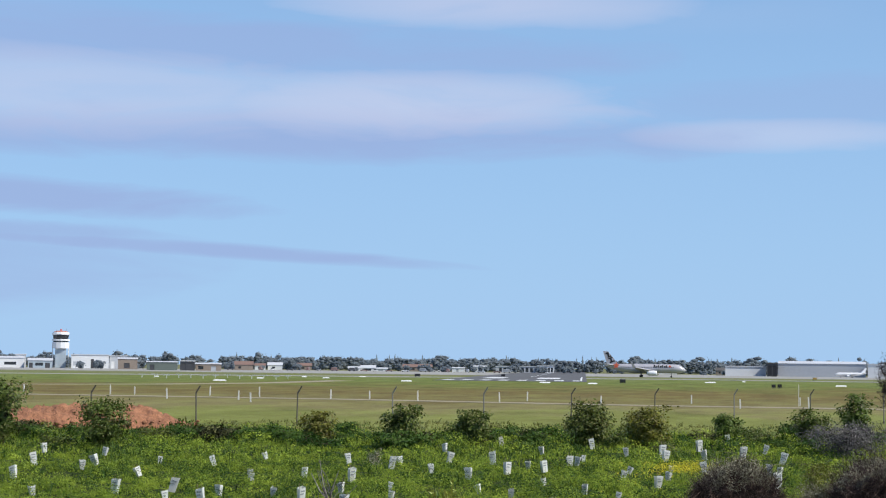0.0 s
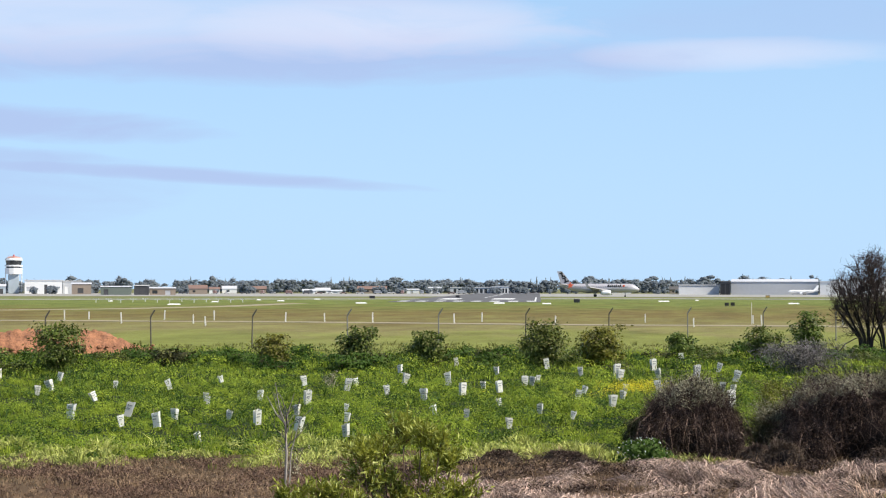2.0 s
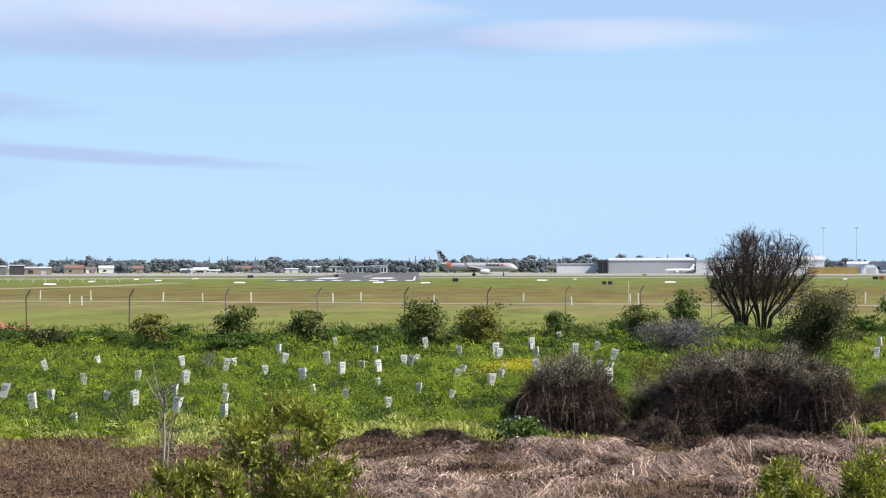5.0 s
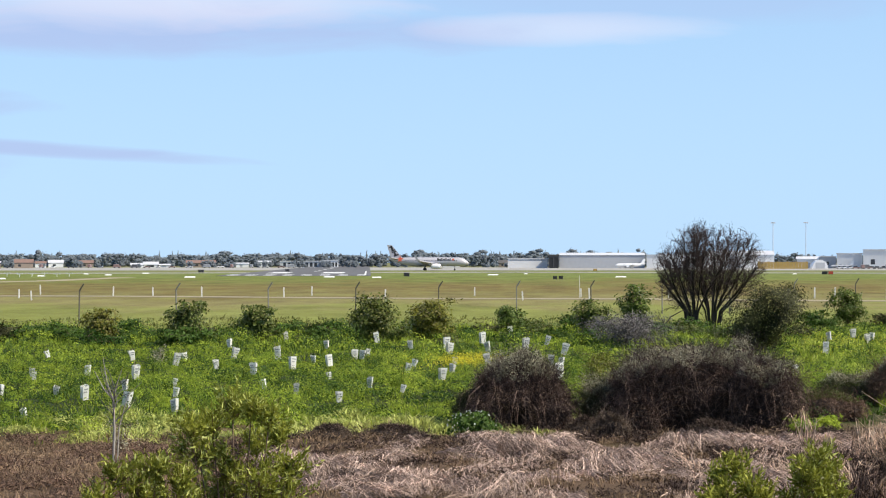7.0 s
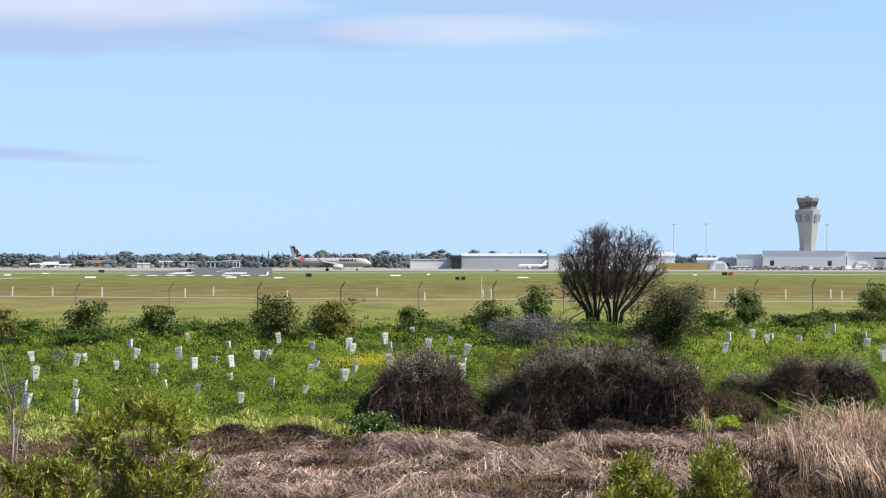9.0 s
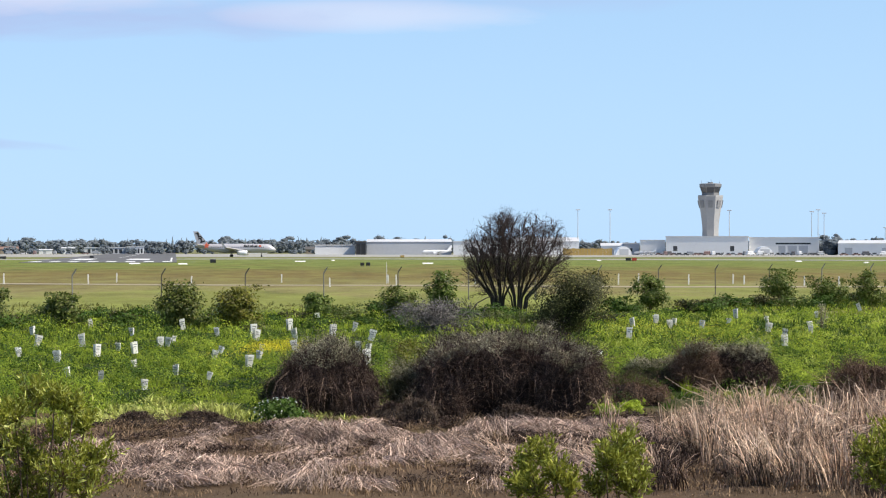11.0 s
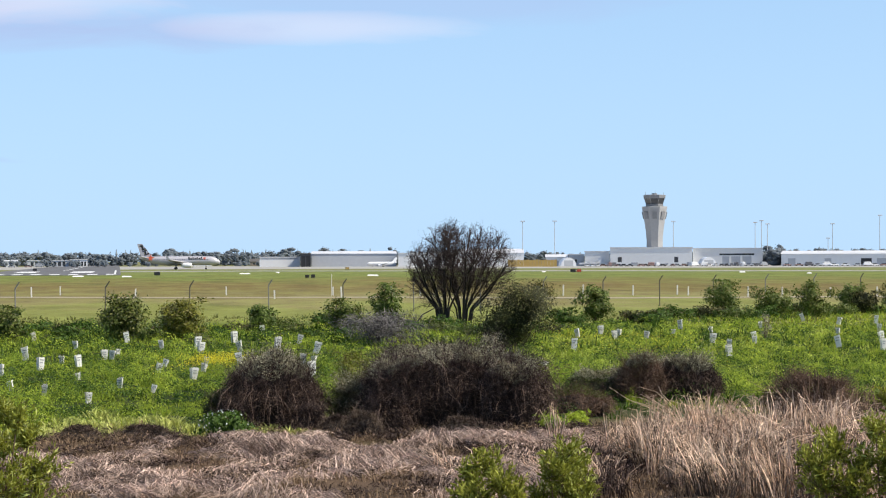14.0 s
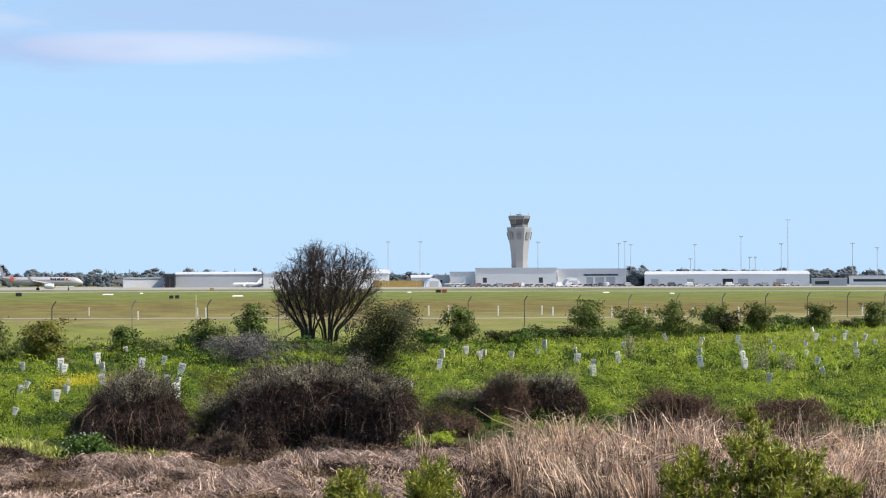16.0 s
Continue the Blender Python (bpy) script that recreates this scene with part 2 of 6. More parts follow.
M_DIRT = surface("red_earth", (0.2, 0.085, 0.045), (0.46, 0.21, 0.105), 1.1, 0.95, grain=2.4, bump=1.0, fine=7.0)
M_GALV = surface("galvanised_steel", (0.2, 0.19, 0.18), (0.3, 0.29, 0.28), 6.0, 0.6, metal=0.2)
M_RAIL = surface("dark_steel", (0.1, 0.088, 0.07), (0.16, 0.14, 0.115), 6.0, 0.6, metal=0.2)
M_MAST = surface("pale_grey_steel", (0.4, 0.41, 0.42), (0.48, 0.49, 0.5), 0.5, 0.5)
M_PEG = surface("white_painted_wood", (0.68, 0.66, 0.6), (0.8, 0.78, 0.73), 6.0, 0.6)
M_ASPHALT = surface("asphalt", (0.095, 0.093, 0.092), (0.165, 0.16, 0.157), 0.05, 0.85, bump=0.2, fine=20)
M_CONCRETE = surface("concrete", (0.34, 0.325, 0.29), (0.45, 0.43, 0.39), 0.03, 0.85, fine=15)
M_TRACK = surface("gravel_track", (0.3, 0.25, 0.15), (0.4, 0.34, 0.22), 0.06, 0.95, fine=12)
M_LINE = surface("white_line_paint", (0.66, 0.66, 0.64), (0.8, 0.8, 0.78), 0.3, 0.7)
M_WALL = surface("white_cladding", (0.72, 0.72, 0.715), (0.79, 0.79, 0.785), 0.06, 0.6, fine=10, per_object=0.05)
M_WALLGREY = surface("grey_cladding", (0.42, 0.435, 0.46), (0.49, 0.5, 0.52), 0.06, 0.6, fine=10)
M_WALLDARK = surface("dark_cladding", (0.06, 0.06, 0.065), (0.1, 0.1, 0.105), 0.06, 0.6)
M_GREENSHED = surface("green_cladding", (0.14, 0.17, 0.15), (0.19, 0.22, 0.19), 0.1, 0.7)
M_BRICK = surface("brown_brick", (0.3, 0.24, 0.19), (0.38, 0.31, 0.25), 0.2, 0.85)
M_ROOF = surface("metal_roof", (0.55, 0.55, 0.56), (0.66, 0.66, 0.66), 0.05, 0.45, fine=10)
M_ROOFRED = surface("tile_roof", (0.24, 0.15, 0.12), (0.3, 0.19, 0.15), 0.2, 0.85)
M_ROOFTOP = surface("faded_red_paint", (0.4, 0.16, 0.12), (0.52, 0.24, 0.18), 0.5, 0.7)
M_ROOFDARK = surface("dark_roof", (0.09, 0.085, 0.08), (0.14, 0.13, 0.12), 0.2, 0.8)
M_GLASS = surface("tinted_glazing", (0.03, 0.035, 0.04), (0.05, 0.055, 0.06), 0.2, 0.12)
M_TOWER = surface("pale_concrete", (0.355, 0.35, 0.345), (0.425, 0.42, 0.41), 0.08, 0.8, fine=12)
M_TOWERDARK = surface("grey_panel", (0.21, 0.21, 0.215), (0.27, 0.27, 0.275), 0.2, 0.6)
M_SILVER = surface("silver_paint", (0.42, 0.405, 0.43), (0.5, 0.485, 0.505), 0.1, 0.35, metal=0.1)
M_JETWHITE = surface("white_aircraft_paint", (0.74, 0.74, 0.75), (0.8, 0.8, 0.8), 0.1, 0.3)
M_BLUEGREY = surface("blue_grey_panel", (0.34, 0.4, 0.44), (0.42, 0.47, 0.51), 0.3, 0.6)
M_BLACK = surface("black_paint", (0.015, 0.015, 0.017), (0.03, 0.03, 0.032), 1.0, 0.5)
M_ORANGE = surface("orange_red_paint", (0.72, 0.12, 0.06), (0.8, 0.17, 0.09), 1.0, 0.4)
M_OCHRE = surface("ochre_barrier", (0.42, 0.27, 0.07), (0.52, 0.35, 0.11), 0.3, 0.7)
M_RED = surface("red_sign_face", (0.5, 0.06, 0.03), (0.6, 0.09, 0.05), 1.0, 0.5)
M_TYRE = surface("rubber", (0.02, 0.02, 0.02), (0.035, 0.035, 0.035), 3.0, 0.8)
M_CARS = [surface("car_paint", c, tuple(v * 1.15 for v in c), 1.0, 0.35) for c in ((0.7, 0.7, 0.7), (0.12, 0.12, 0.13), (0.3, 0.2, 0.18), (0.35, 0.37, 0.4))]
# aerial haze is put into both tree colours: paler and bluer than leaves
M_FARTREE = surface("hazed_foliage", (0.265, 0.305, 0.34), (0.325, 0.365, 0.395), 0.03, 0.9, island=0.04, fine=9, leaf=0.5, space="World")
M_PINE = surface("hazed_pine", (0.2, 0.235, 0.255), (0.26, 0.295, 0.31), 0.2, 0.85, island=0.25, space="World")


# ---- building helpers ----
def at(az, dist, z=0.0):
    """A place by azimuth in degrees (right of straight ahead), ground distance and height."""
    return Vector((dist * math.sin(radians(az)), dist * math.cos(radians(az)), z))


def mk(name, verts, quads=None, tris=None, material=None, parent=None, label="", smooth=False):
    """One mesh object from arrays of corners, four-sided and three-sided faces."""
    verts = np.asarray(verts, dtype=np.float32).reshape(-1, 3)
    q = np.zeros((0, 4), int) if quads is None or len(quads) == 0 else np.asarray(quads, int)
    t = np.zeros((0, 3), int) if tris is None or len(tris) == 0 else np.asarray(tris, int)
    me = bpy.data.meshes.new(name)
    me.vertices.add(len(verts))
    me.vertices.foreach_set("co", verts.ravel())
    me.loops.add(4 * len(q) + 3 * len(t))
    me.loops.foreach_set("vertex_index", np.concatenate([q.ravel(), t.ravel()]).astype(np.int32))
    me.polygons.add(len(q) + len(t))
    starts = np.concatenate([np.arange(len(q)) * 4, 4 * len(q) + np.arange(len(t)) * 3])
    me.polygons.foreach_set("loop_start", starts.astype(np.int32))
    if smooth:
        me.polygons.foreach_set("use_smooth", np.ones(len(q) + len(t), dtype=bool))
    me.update(calc_edges=True)
    if material:
        me.materials.append(material)
    ob = new(name, me)
    if parent:
        ob.parent = parent
    return tagged(ob, label)


def part(name, bm, material, parent=None, label="", smooth=False):
    """Links a bmesh as one mesh object under a thing or a part."""
    me = bpy.data.meshes.new(name)
    if smooth:
        for f in bm.faces:
            f.smooth = True
    bm.normal_update()
    bm.to_mesh(me)
    bm.free()
    me.materials.append(material)
    ob = new(name, me)
    if parent:
        ob.parent = parent
    return tagged(ob, label)


def thing(name, m, label, category, group="", kind=""):
    ob = new(name)
    ob.empty_display_size = 0.2
    ob.matrix_world = m
    return tagged(ob, label, category, group, kind)


def box(bm, x0, x1, y0, y1, z0, z1, bevel=0.0):
    r = bmesh.ops.create_cube(bm, size=1.0, matrix=Matrix.LocRotScale(((x0 + x1) / 2, (y0 + y1) / 2, (z0 + z1) / 2), None, (x1 - x0, y1 - y0, z1 - z0)))
    if bevel:
        edges = list({e for v in r["verts"] for e in v.link_edges})
        bmesh.ops.bevel(bm, geom=edges, offset=bevel, segments=1, affect="EDGES")
    return bm


def boxed(*args, bevel=0.0):
    return box(bmesh.new(), *args, bevel=bevel)


def rings(bm, levels, sides=8, turn=0.0, sx=1.0, sy=1.0, caps=True):
    """A body turned about z from (radius, height) pairs."""
    loops = []
    for r, z in levels:
        loops.append([bm.verts.new((sx * r * math.cos(turn + i * math.tau / sides), sy * r * math.sin(turn + i * math.tau / sides), z)) for i in range(sides)])
    for a, b in zip(loops, loops[1:]):
        for i in range(sides):
            bm.faces.new((a[i], a[(i + 1) % sides], b[(i + 1) % sides], b[i]))
    if caps:
        bm.faces.new(loops[0][::-1])
        bm.faces.new(loops[-1])
    return bm


def tube_arrays(segs, sides):
    """Tapered tubes from rows (p0, p1, r0, r1)."""
    p0, p1 = np.array([s[0] for s in segs], float), np.array([s[1] for s in segs], float)
    r0, r1 = np.array([s[2] for s in segs], float), np.array([s[3] for s in segs], float)
    d = p1 - p0
    d /= np.linalg.norm(d, axis=1, keepdims=True) + 1e-9
    ref = np.where(np.abs(d[:, 2:3]) > 0.9, np.array([[1.0, 0, 0]]), np.array([[0, 0, 1.0]]))
    a = np.cross(d, ref)
    a /= np.linalg.norm(a, axis=1, keepdims=True)
    b = np.cross(d, a)
    n = len(segs)
    th = np.arange(sides) * math.tau / sides
    ring = np.cos(th)[None, :, None] * a[:, None] + np.sin(th)[None, :, None] * b[:, None]
    v = np.concatenate([p0[:, None] + ring * r0[:, None, None], p1[:, None] + ring * r1[:, None, None]], axis=1)
    i = np.arange(sides)
    j = (i + 1) % sides
    f = np.stack([i, j, j + sides, i + sides], -1)
    q = (f[None] + (np.arange(n) * 2 * sides)[:, None, None]).reshape(-1, 4)
    return v.reshape(-1, 3), q


def leaf_arrays(centres, length, width, rng, droop=0.0, normals=None, loose=0.45):
    """Loose pointed leaves, one four-sided face each."""
    n = len(centres)
    d = rng.normal(size=(n, 3))
    d[:, 2] = d[:, 2] * 0.7 - droop
    d /= np.linalg.norm(d, axis=1, keepdims=True)
    if normals is None:
        s = np.cross(d, rng.normal(size=(n, 3)))
    else:
        # leaves lie on the outside of their clump, so that it takes light and shade as a body
        f = normals / (np.linalg.norm(normals, axis=1, keepdims=True) + 1e-9) + rng.normal(size=(n, 3)) * loose
        f /= np.linalg.norm(f, axis=1, keepdims=True)
        d = d - f * (d * f).sum(1, keepdims=True)
        d /= np.linalg.norm(d, axis=1, keepdims=True) + 1e-9
        s = np.cross(f, d)
    s /= np.linalg.norm(s, axis=1, keepdims=True) + 1e-9
    ln = (length * rng.uniform(0.6, 1.3, n))[:, None]
    w = (width * rng.uniform(0.6, 1.3, n))[:, None]
    mid = centres + d * ln * 0.45
    v = np.stack([centres, mid + s * w * 0.5, centres + d * ln, mid - s * w * 0.5], 1)
    return v.reshape(-1, 3), np.arange(4 * n).reshape(n, 4)


def blade_arrays(roots, height, width, lean, rng, bend=0.5):
    """Grass blades: a tapering quad and a tip that bends over."""
    n = len(roots)
    th = rng.uniform(0, math.tau, n)
    side = np.stack([np.cos(th), np.sin(th), np.zeros(n)], 1) * (width[:, None] * 0.5)
    mid = roots + lean * 0.35 + np.array([0, 0, 1.0]) * (height * 0.6)[:, None]
    tip = roots + lean + np.array([0, 0, 1.0]) * (height * (1 - bend * 0.3))[:, None]
    v = np.stack([roots - side, roots + side, mid + side * 0.8, mid - side * 0.8, tip], 1).reshape(-1, 3)
    k = np.arange(n)[:, None] * 5
    return v, k + np.array([[0, 1, 2, 3]]), k + np.array([[3, 2, 4]])


def smoothstep(a, b, x):
    t = np.clip((x - a) / (b - a), 0, 1)
    return t * t * (3 - 2 * t)


def ripple(x, y, scale, seed=0.0):
    """A cheap smooth field between about -1 and 1."""
    x, y = np.asarray(x) / scale, np.asarray(y) / scale
    return (np.sin(1.3 * x + 0.9 * y + seed) + np.sin(-0.7 * x + 1.9 * y + 2.1 + seed) + np.sin(2.9 * x - 1.1 * y + 0.7 * seed) * 0.6 + np.sin(3.7 * x + 4.1 * y + 1.3 * seed) * 0.4) / 3.0


def gz(x, y):
    """Height of the ground: a road bank under the camera, uneven meadow, a level airfield."""
    d = np.hypot(x, y)
    bank = 2.8 * (1 - smoothstep(3.0, 17.0, d))
    rough = smoothstep(20, 40, d) * (1 - smoothstep(120, 160, d))
    return bank + rough * (0.12 * ripple(x, y, 3.0) + 0.09 * ripple(x, y, 0.9, 3.0))


def gzf(p):
    return float(gz(p[0], p[1]))


def sector(n, az0, az1, d0, d1, rng):
    """Random ground places between two azimuths and two distances, even by area."""
    az = np.radians(rng.uniform(az0, az1, n))
    d = np.sqrt(rng.uniform(d0 * d0, d1 * d1, n))
    return d * np.sin(az), d * np.cos(az)


# ---- ground ----
angles = np.concatenate([np.radians(np.linspace(-32, 32, 260)), np.radians(np.linspace(32, 328, 60))[1:-1]])
radii = np.concatenate([np.linspace(1.5, 160, 220), np.geomspace(170, 4800, 40)])
ga, gr = np.meshgrid(angles, radii)
gx, gy = (gr * np.sin(ga)).ravel(), (gr * np.cos(ga)).ravel()
gv = np.concatenate([np.stack([gx, gy, gz(gx, gy)], 1), [[0, 0, 2.8]]])
na, nr = len(angles), len(radii)
ii, jj = np.meshgrid(np.arange(nr - 1), np.arange(na), indexing="ij")
nj = (jj + 1) % na
gq = np.stack([ii * na + jj, (ii + 1) * na + jj, (ii + 1) * na + nj, ii * na + nj], -1).reshape(-1, 4)[:, ::-1]
gt = np.stack([np.full(na, len(gv) - 1), np.arange(na), (np.arange(na) + 1) % na], 1)[:, ::-1]
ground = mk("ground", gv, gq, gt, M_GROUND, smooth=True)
tagged(ground, "uneven green meadow running out into a mown olive airfield", "ground", kind="structure")


def strip(name, pts, width, z, material, label, category="road", kind="structure"):
    """A flat band along a line of places, with a thin edge."""
    bm = bmesh.new()
    left, right = [], []
    for i, p in enumerate(pts):
        a, b = Vector(pts[max(i - 1, 0)]), Vector(pts[min(i + 1, len(pts) - 1)])
        d = (b - a).normalized()
        s = Vector((-d.y, d.x)) * width / 2
        left.append(bm.verts.new((p[0] + s.x, p[1] + s.y, z)))
        right.append(bm.verts.new((p[0] - s.x, p[1] - s.y, z)))
    for i in range(len(pts) - 1):
        bm.faces.new((right[i], right[i + 1], left[i + 1], left[i]))
    r = bmesh.ops.extrude_face_region(bm, geom=list(bm.faces))
    for v in [g for g in r["geom"] if isinstance(g, bmesh.types.BMVert)]:
        v.co.z -= z + 0.05
    bmesh.ops.recalc_face_normals(bm, faces=bm.faces)
    return tagged(part(name, bm, material), label, category, kind=kind)


def xy(az, d):
    p = at(az, d)
    return (p.x, p.y)


strip("perimeter_track", [xy(a, d) for a, d in ((-40, 300), (-19, 281), (-10, 262), (-2, 243), (4, 240), (10, 232), (16, 238), (24, 250), (40, 290))], 7.0, 0.04, M_TRACK,
      "pale gravel perimeter track through mown grass", "track")
strip("side_track", [xy(a, d) for a, d in ((-32, 400), (-19, 395), (-15, 420), (-12, 470), (-10, 560))], 7.0, 0.05, M_TRACK, "pale gravel side track across the airfield", "track")
strip("taxiway", [xy(a, d) for a, d in ((-40, 900), (-19, 745), (-8, 770), (0, 800), (8, 760), (16, 715), (24, 700), (40, 760))], 34.0, 0.06, M_CONCRETE, "pale concrete taxiway across mown grass", "taxiway")
strip("apron", [(-900, 1180), (0, 1180), (300, 1160), (900, 1100)], 420.0, 0.03, M_CONCRETE, "wide pale concrete aircraft apron", "apron")

RUN = Vector((-0.058, 1.0, 0)).normalized()
SIDE = Vector((RUN.y, -RUN.x, 0))
ORG = Vector((-57, 606, 0))
strip("runway", [(ORG + RUN * s).to_2d()[:] for s in (0, 300, 700, 1700)], 45.0, 0.10, M_ASPHALT, "dark asphalt runway with worn white threshold marks", "runway")


def mark(s0, s1, o0, o1, label):
    bm = bmesh.new()
    c = [ORG + RUN * s + SIDE * o for s, o in ((s0, o0), (s0, o1), (s1, o1), (s1, o0))]
    vs = [bm.verts.new((p.x, p.y, 0.115)) for p in c]
    bm.faces.new(vs)
    bm.normal_update()
    if bm.faces[:][0].normal.z < 0:
        bmesh.ops.reverse_faces(bm, faces=bm.faces[:])
    r = bmesh.ops.extrude_face_region(bm, geom=list(bm.faces))
    for v in [g for g in r["geom"] if isinstance(g, bmesh.types.BMVert)]:
        v.co.z += 0.01
    return tagged(part("runway_marking", bm, M_LINE), label, "marking", "runway markings", "structure")


for k in range(8):
    mark(14, 44, -21 + k * 5.6, -21 + k * 5.6 + 2.9, "white piano-key threshold bar on asphalt")
mark(120, 190, -14, -7, "white aiming mark on asphalt")
mark(120, 190, 5, 13, "white aiming mark on asphalt")
mark(8, 260, 20.4, 21.0, "white edge line along the asphalt")
for k in range(8):
    mark(240 + 60 * k, 270 + 60 * k, -0.5, 0.5, "white centre-line dash on asphalt")


# ---- airport buildings ----
def building(az0, az1, dist, h, wall, roof, label, depth=30.0, pitch=0.0, openings=(), category="building", name="building"):
    """A shed or terminal that faces the camera. openings: (from, to, sill, head, material, kind) as shares of width and height."""
    a, b = at(az0, dist), at(az1, dist)
    w = (b - a).length
    ang = math.atan2(b.y - a.y, b.x - a.x)
    t = thing(name, Matrix.Translation(((a + b) / 2).to_tuple()) @ Matrix.Rotation(ang, 4, "Z"), label, category)
    # front wall in panels, so that openings go through it
    bm = bmesh.new()
    xs = sorted({-w / 2, w / 2, *(-w / 2 + w * v for o in openings for v in o[:2])})
    for x0, x1 in zip(xs, xs[1:]):
        mid = (x0 + x1) / 2
        o = [q for q in openings if -w / 2 + w * q[0] < mid < -w / 2 + w * q[1]]
        z = 0.0
        for q in sorted(o, key=lambda q: q[2]):
            if q[2] * h > z + 0.02:
                box(bm, x0, x1, 0, 0.4, z, q[2] * h)
            z = q[3] * h
        if z < h - 0.02:
            box(bm, x0, x1, 0, 0.4, z, h)
    box(bm, -w / 2, -w / 2 + 0.4, 0.4, depth, 0, h)
    box(bm, w / 2 - 0.4, w / 2, 0.4, depth, 0, h)
    box(bm, -w / 2 + 0.4, w / 2 - 0.4, depth - 0.4, depth, 0, h)
    part("wall", bm, wall, t)
    bm = bmesh.new()
    e = 0.35
    if pitch:
        v = [bm.verts.new(c) for c in ((-w / 2 - e, -e, h), (w / 2 + e, -e, h), (w / 2 + e, depth / 2, h + pitch), (-w / 2 - e, depth / 2, h + pitch), (w / 2 + e, depth + e, h), (-w / 2 - e, depth + e, h))]
        for f in ((0, 1, 2, 3), (3, 2, 4, 5), (0, 3, 5), (1, 4, 2), (0, 5, 4, 1)):
            bm.faces.new([v[i] for i in f])
    else:
        box(bm, -w / 2 - e, w / 2 + e, -e, depth + e, h, h + 0.5)
    part("roof", bm, roof, t)
    for x0, x1, z0, z1, m, kind in openings:
        part(kind, boxed(-w / 2 + w * x0, -w / 2 + w * x1, 0.2, 0.3, z0 * h, z1 * h), m, t)
    return t


W, GL, DK, GY = M_WALL, M_GLASS, M_WALLDARK, M_WALLGREY
# north side: works sheds beside the old tower
building(-19.6, -18.55, 1330, 6.0, W, M_ROOF, "white low workshop with a shallow metal roof", 25, 1.2, ((0.1, 0.3, 0, 0.6, GY, "door"), (0.5, 0.8, 0.3, 0.6, GL, "window")))
building(-18.45, -17.8, 1320, 4.6, M_BLUEGREY, M_ROOF, "blue-grey low workshop with a metal roof", 20, 1.6, ((0.05, 0.2, 0, 0.7, DK, "door"), (0.3, 0.62, 0.3, 0.7, GL, "window"), (0.7, 0.9, 0, 0.7, DK, "door")))
building(-18.78, -18.5, 1345, 8.2, M_WALLGREY, M_ROOF, "pale grey two-storey block beside the workshop", 16, 0.0, ((0.15, 0.4, 0.2, 0.4, GL, "window"), (0.55, 0.85, 0.2, 0.4, GL, "window"), (0.15, 0.4, 0.6, 0.8, GL, "window")))
building(-17.3, -16.3, 1330, 8.3, W, M_ROOF, "long white metal hangar beside the old control tower", 40, 0.0, ((0.52, 0.6, 0.0, 0.7, DK, "door"), (0.05, 0.2, 0.2, 0.5, GY, "window")))
building(-16.05, -15.53, 1250, 6.0, M_BRICK, M_ROOF, "brown brick shed with a pale roof", 18, 1.0, ((0.3, 0.6, 0.1, 0.6, DK, "door"),))
building(-16.28, -15.8, 1335, 7.8, GY, M_ROOF, "pale grey flat-roofed hangar wing", 30, 0.0, ((0.1, 0.3, 0.0, 0.6, W, "door"),))
building(-15.28, -14.46, 1150, 4.4, M_GREENSHED, M_ROOF, "grey-green metal shed on the airfield", 20, 0.6, ((0.1, 0.25, 0, 0.7, DK, "door"),))
building(-14.38, -13.98, 1150, 5.0, M_WALLDARK, M_ROOF, "dark open-fronted brick fire shed", 16, 0.0, ((0.1, 0.4, 0, 0.8, DK, "door"), (0.5, 0.9, 0, 0.8, DK, "door")))
building(-13.96, -13.26, 1160, 3.6, M_BRICK, M_ROOF, "low brown shed with a pale roof", 16, 0.8, ((0.1, 0.3, 0.2, 0.7, GL, "window"), (0.6, 0.8, 0, 0.7, GY, "door")))
building(-12.9, -12.4, 1300, 3.4, M_BRICK, M_ROOFRED, "brown house with a red tile roof among trees", 14, 2.2, ((0.2, 0.35, 0.3, 0.7, GL, "window"),), "house", "house")
building(-9.45, -9.05, 1421, 2.0, W, M_ROOF, "white pitched-roof clubhouse hall among trees", 20, 2.0, ((0.2, 0.7, 0.1, 0.8, GL, "window"),))
building(-9.04, -8.72, 1412, 1.6, W, M_ROOF, "low white clubhouse wing with a shallow roof", 14, 0.9, ((0.2, 0.6, 0.1, 0.8, GY, "window"),))
building(-9.8, -9.46, 1410, 1.8, W, M_ROOF, "low white clubhouse wing with a shallow roof", 14, 1.3, ((0.1, 0.3, 0.2, 0.7, GL, "window"), (0.55, 0.7, 0, 0.7, DK, "door")))
building(-12.35, -12.06, 1440, 2.8, W, M_ROOFRED, "small white house with a red tile roof", 12, 1.6, ((0.3, 0.5, 0.3, 0.7, GL, "window"),), "house", "house")
building(-6.95, -6.6, 1435, 2.6, W, M_ROOF, "long low white shed among trees", 10, 0.7, ((0.3, 0.5, 0.0, 0.7, GY, "door"),))
building(-12.0, -11.6, 1450, 3.2, W, M_ROOF, "small white house with a pale roof", 14, 2.0, ((0.3, 0.5, 0.3, 0.7, GL, "window"),), "house", "house")
building(-11.2, -10.8, 1460, 3.0, M_BRICK, M_ROOFRED, "small brick house with a red tile roof", 14, 2.0, ((0.3, 0.5, 0.3, 0.7, GL, "window"),), "house", "house")
building(-8.3, -7.5, 1460, 3.0, M_BRICK, M_ROOFRED, "brick house with a red tile roof among trees", 14, 2.0, ((0.2, 0.4, 0.3, 0.7, GL, "window"),), "house", "house")
building(-6.35, -6.0, 1430, 3.8, W, M_ROOF, "small white shed with a pale roof", 12, 0.8, ((0.3, 0.5, 0.0, 0.7, GY, "door"),))
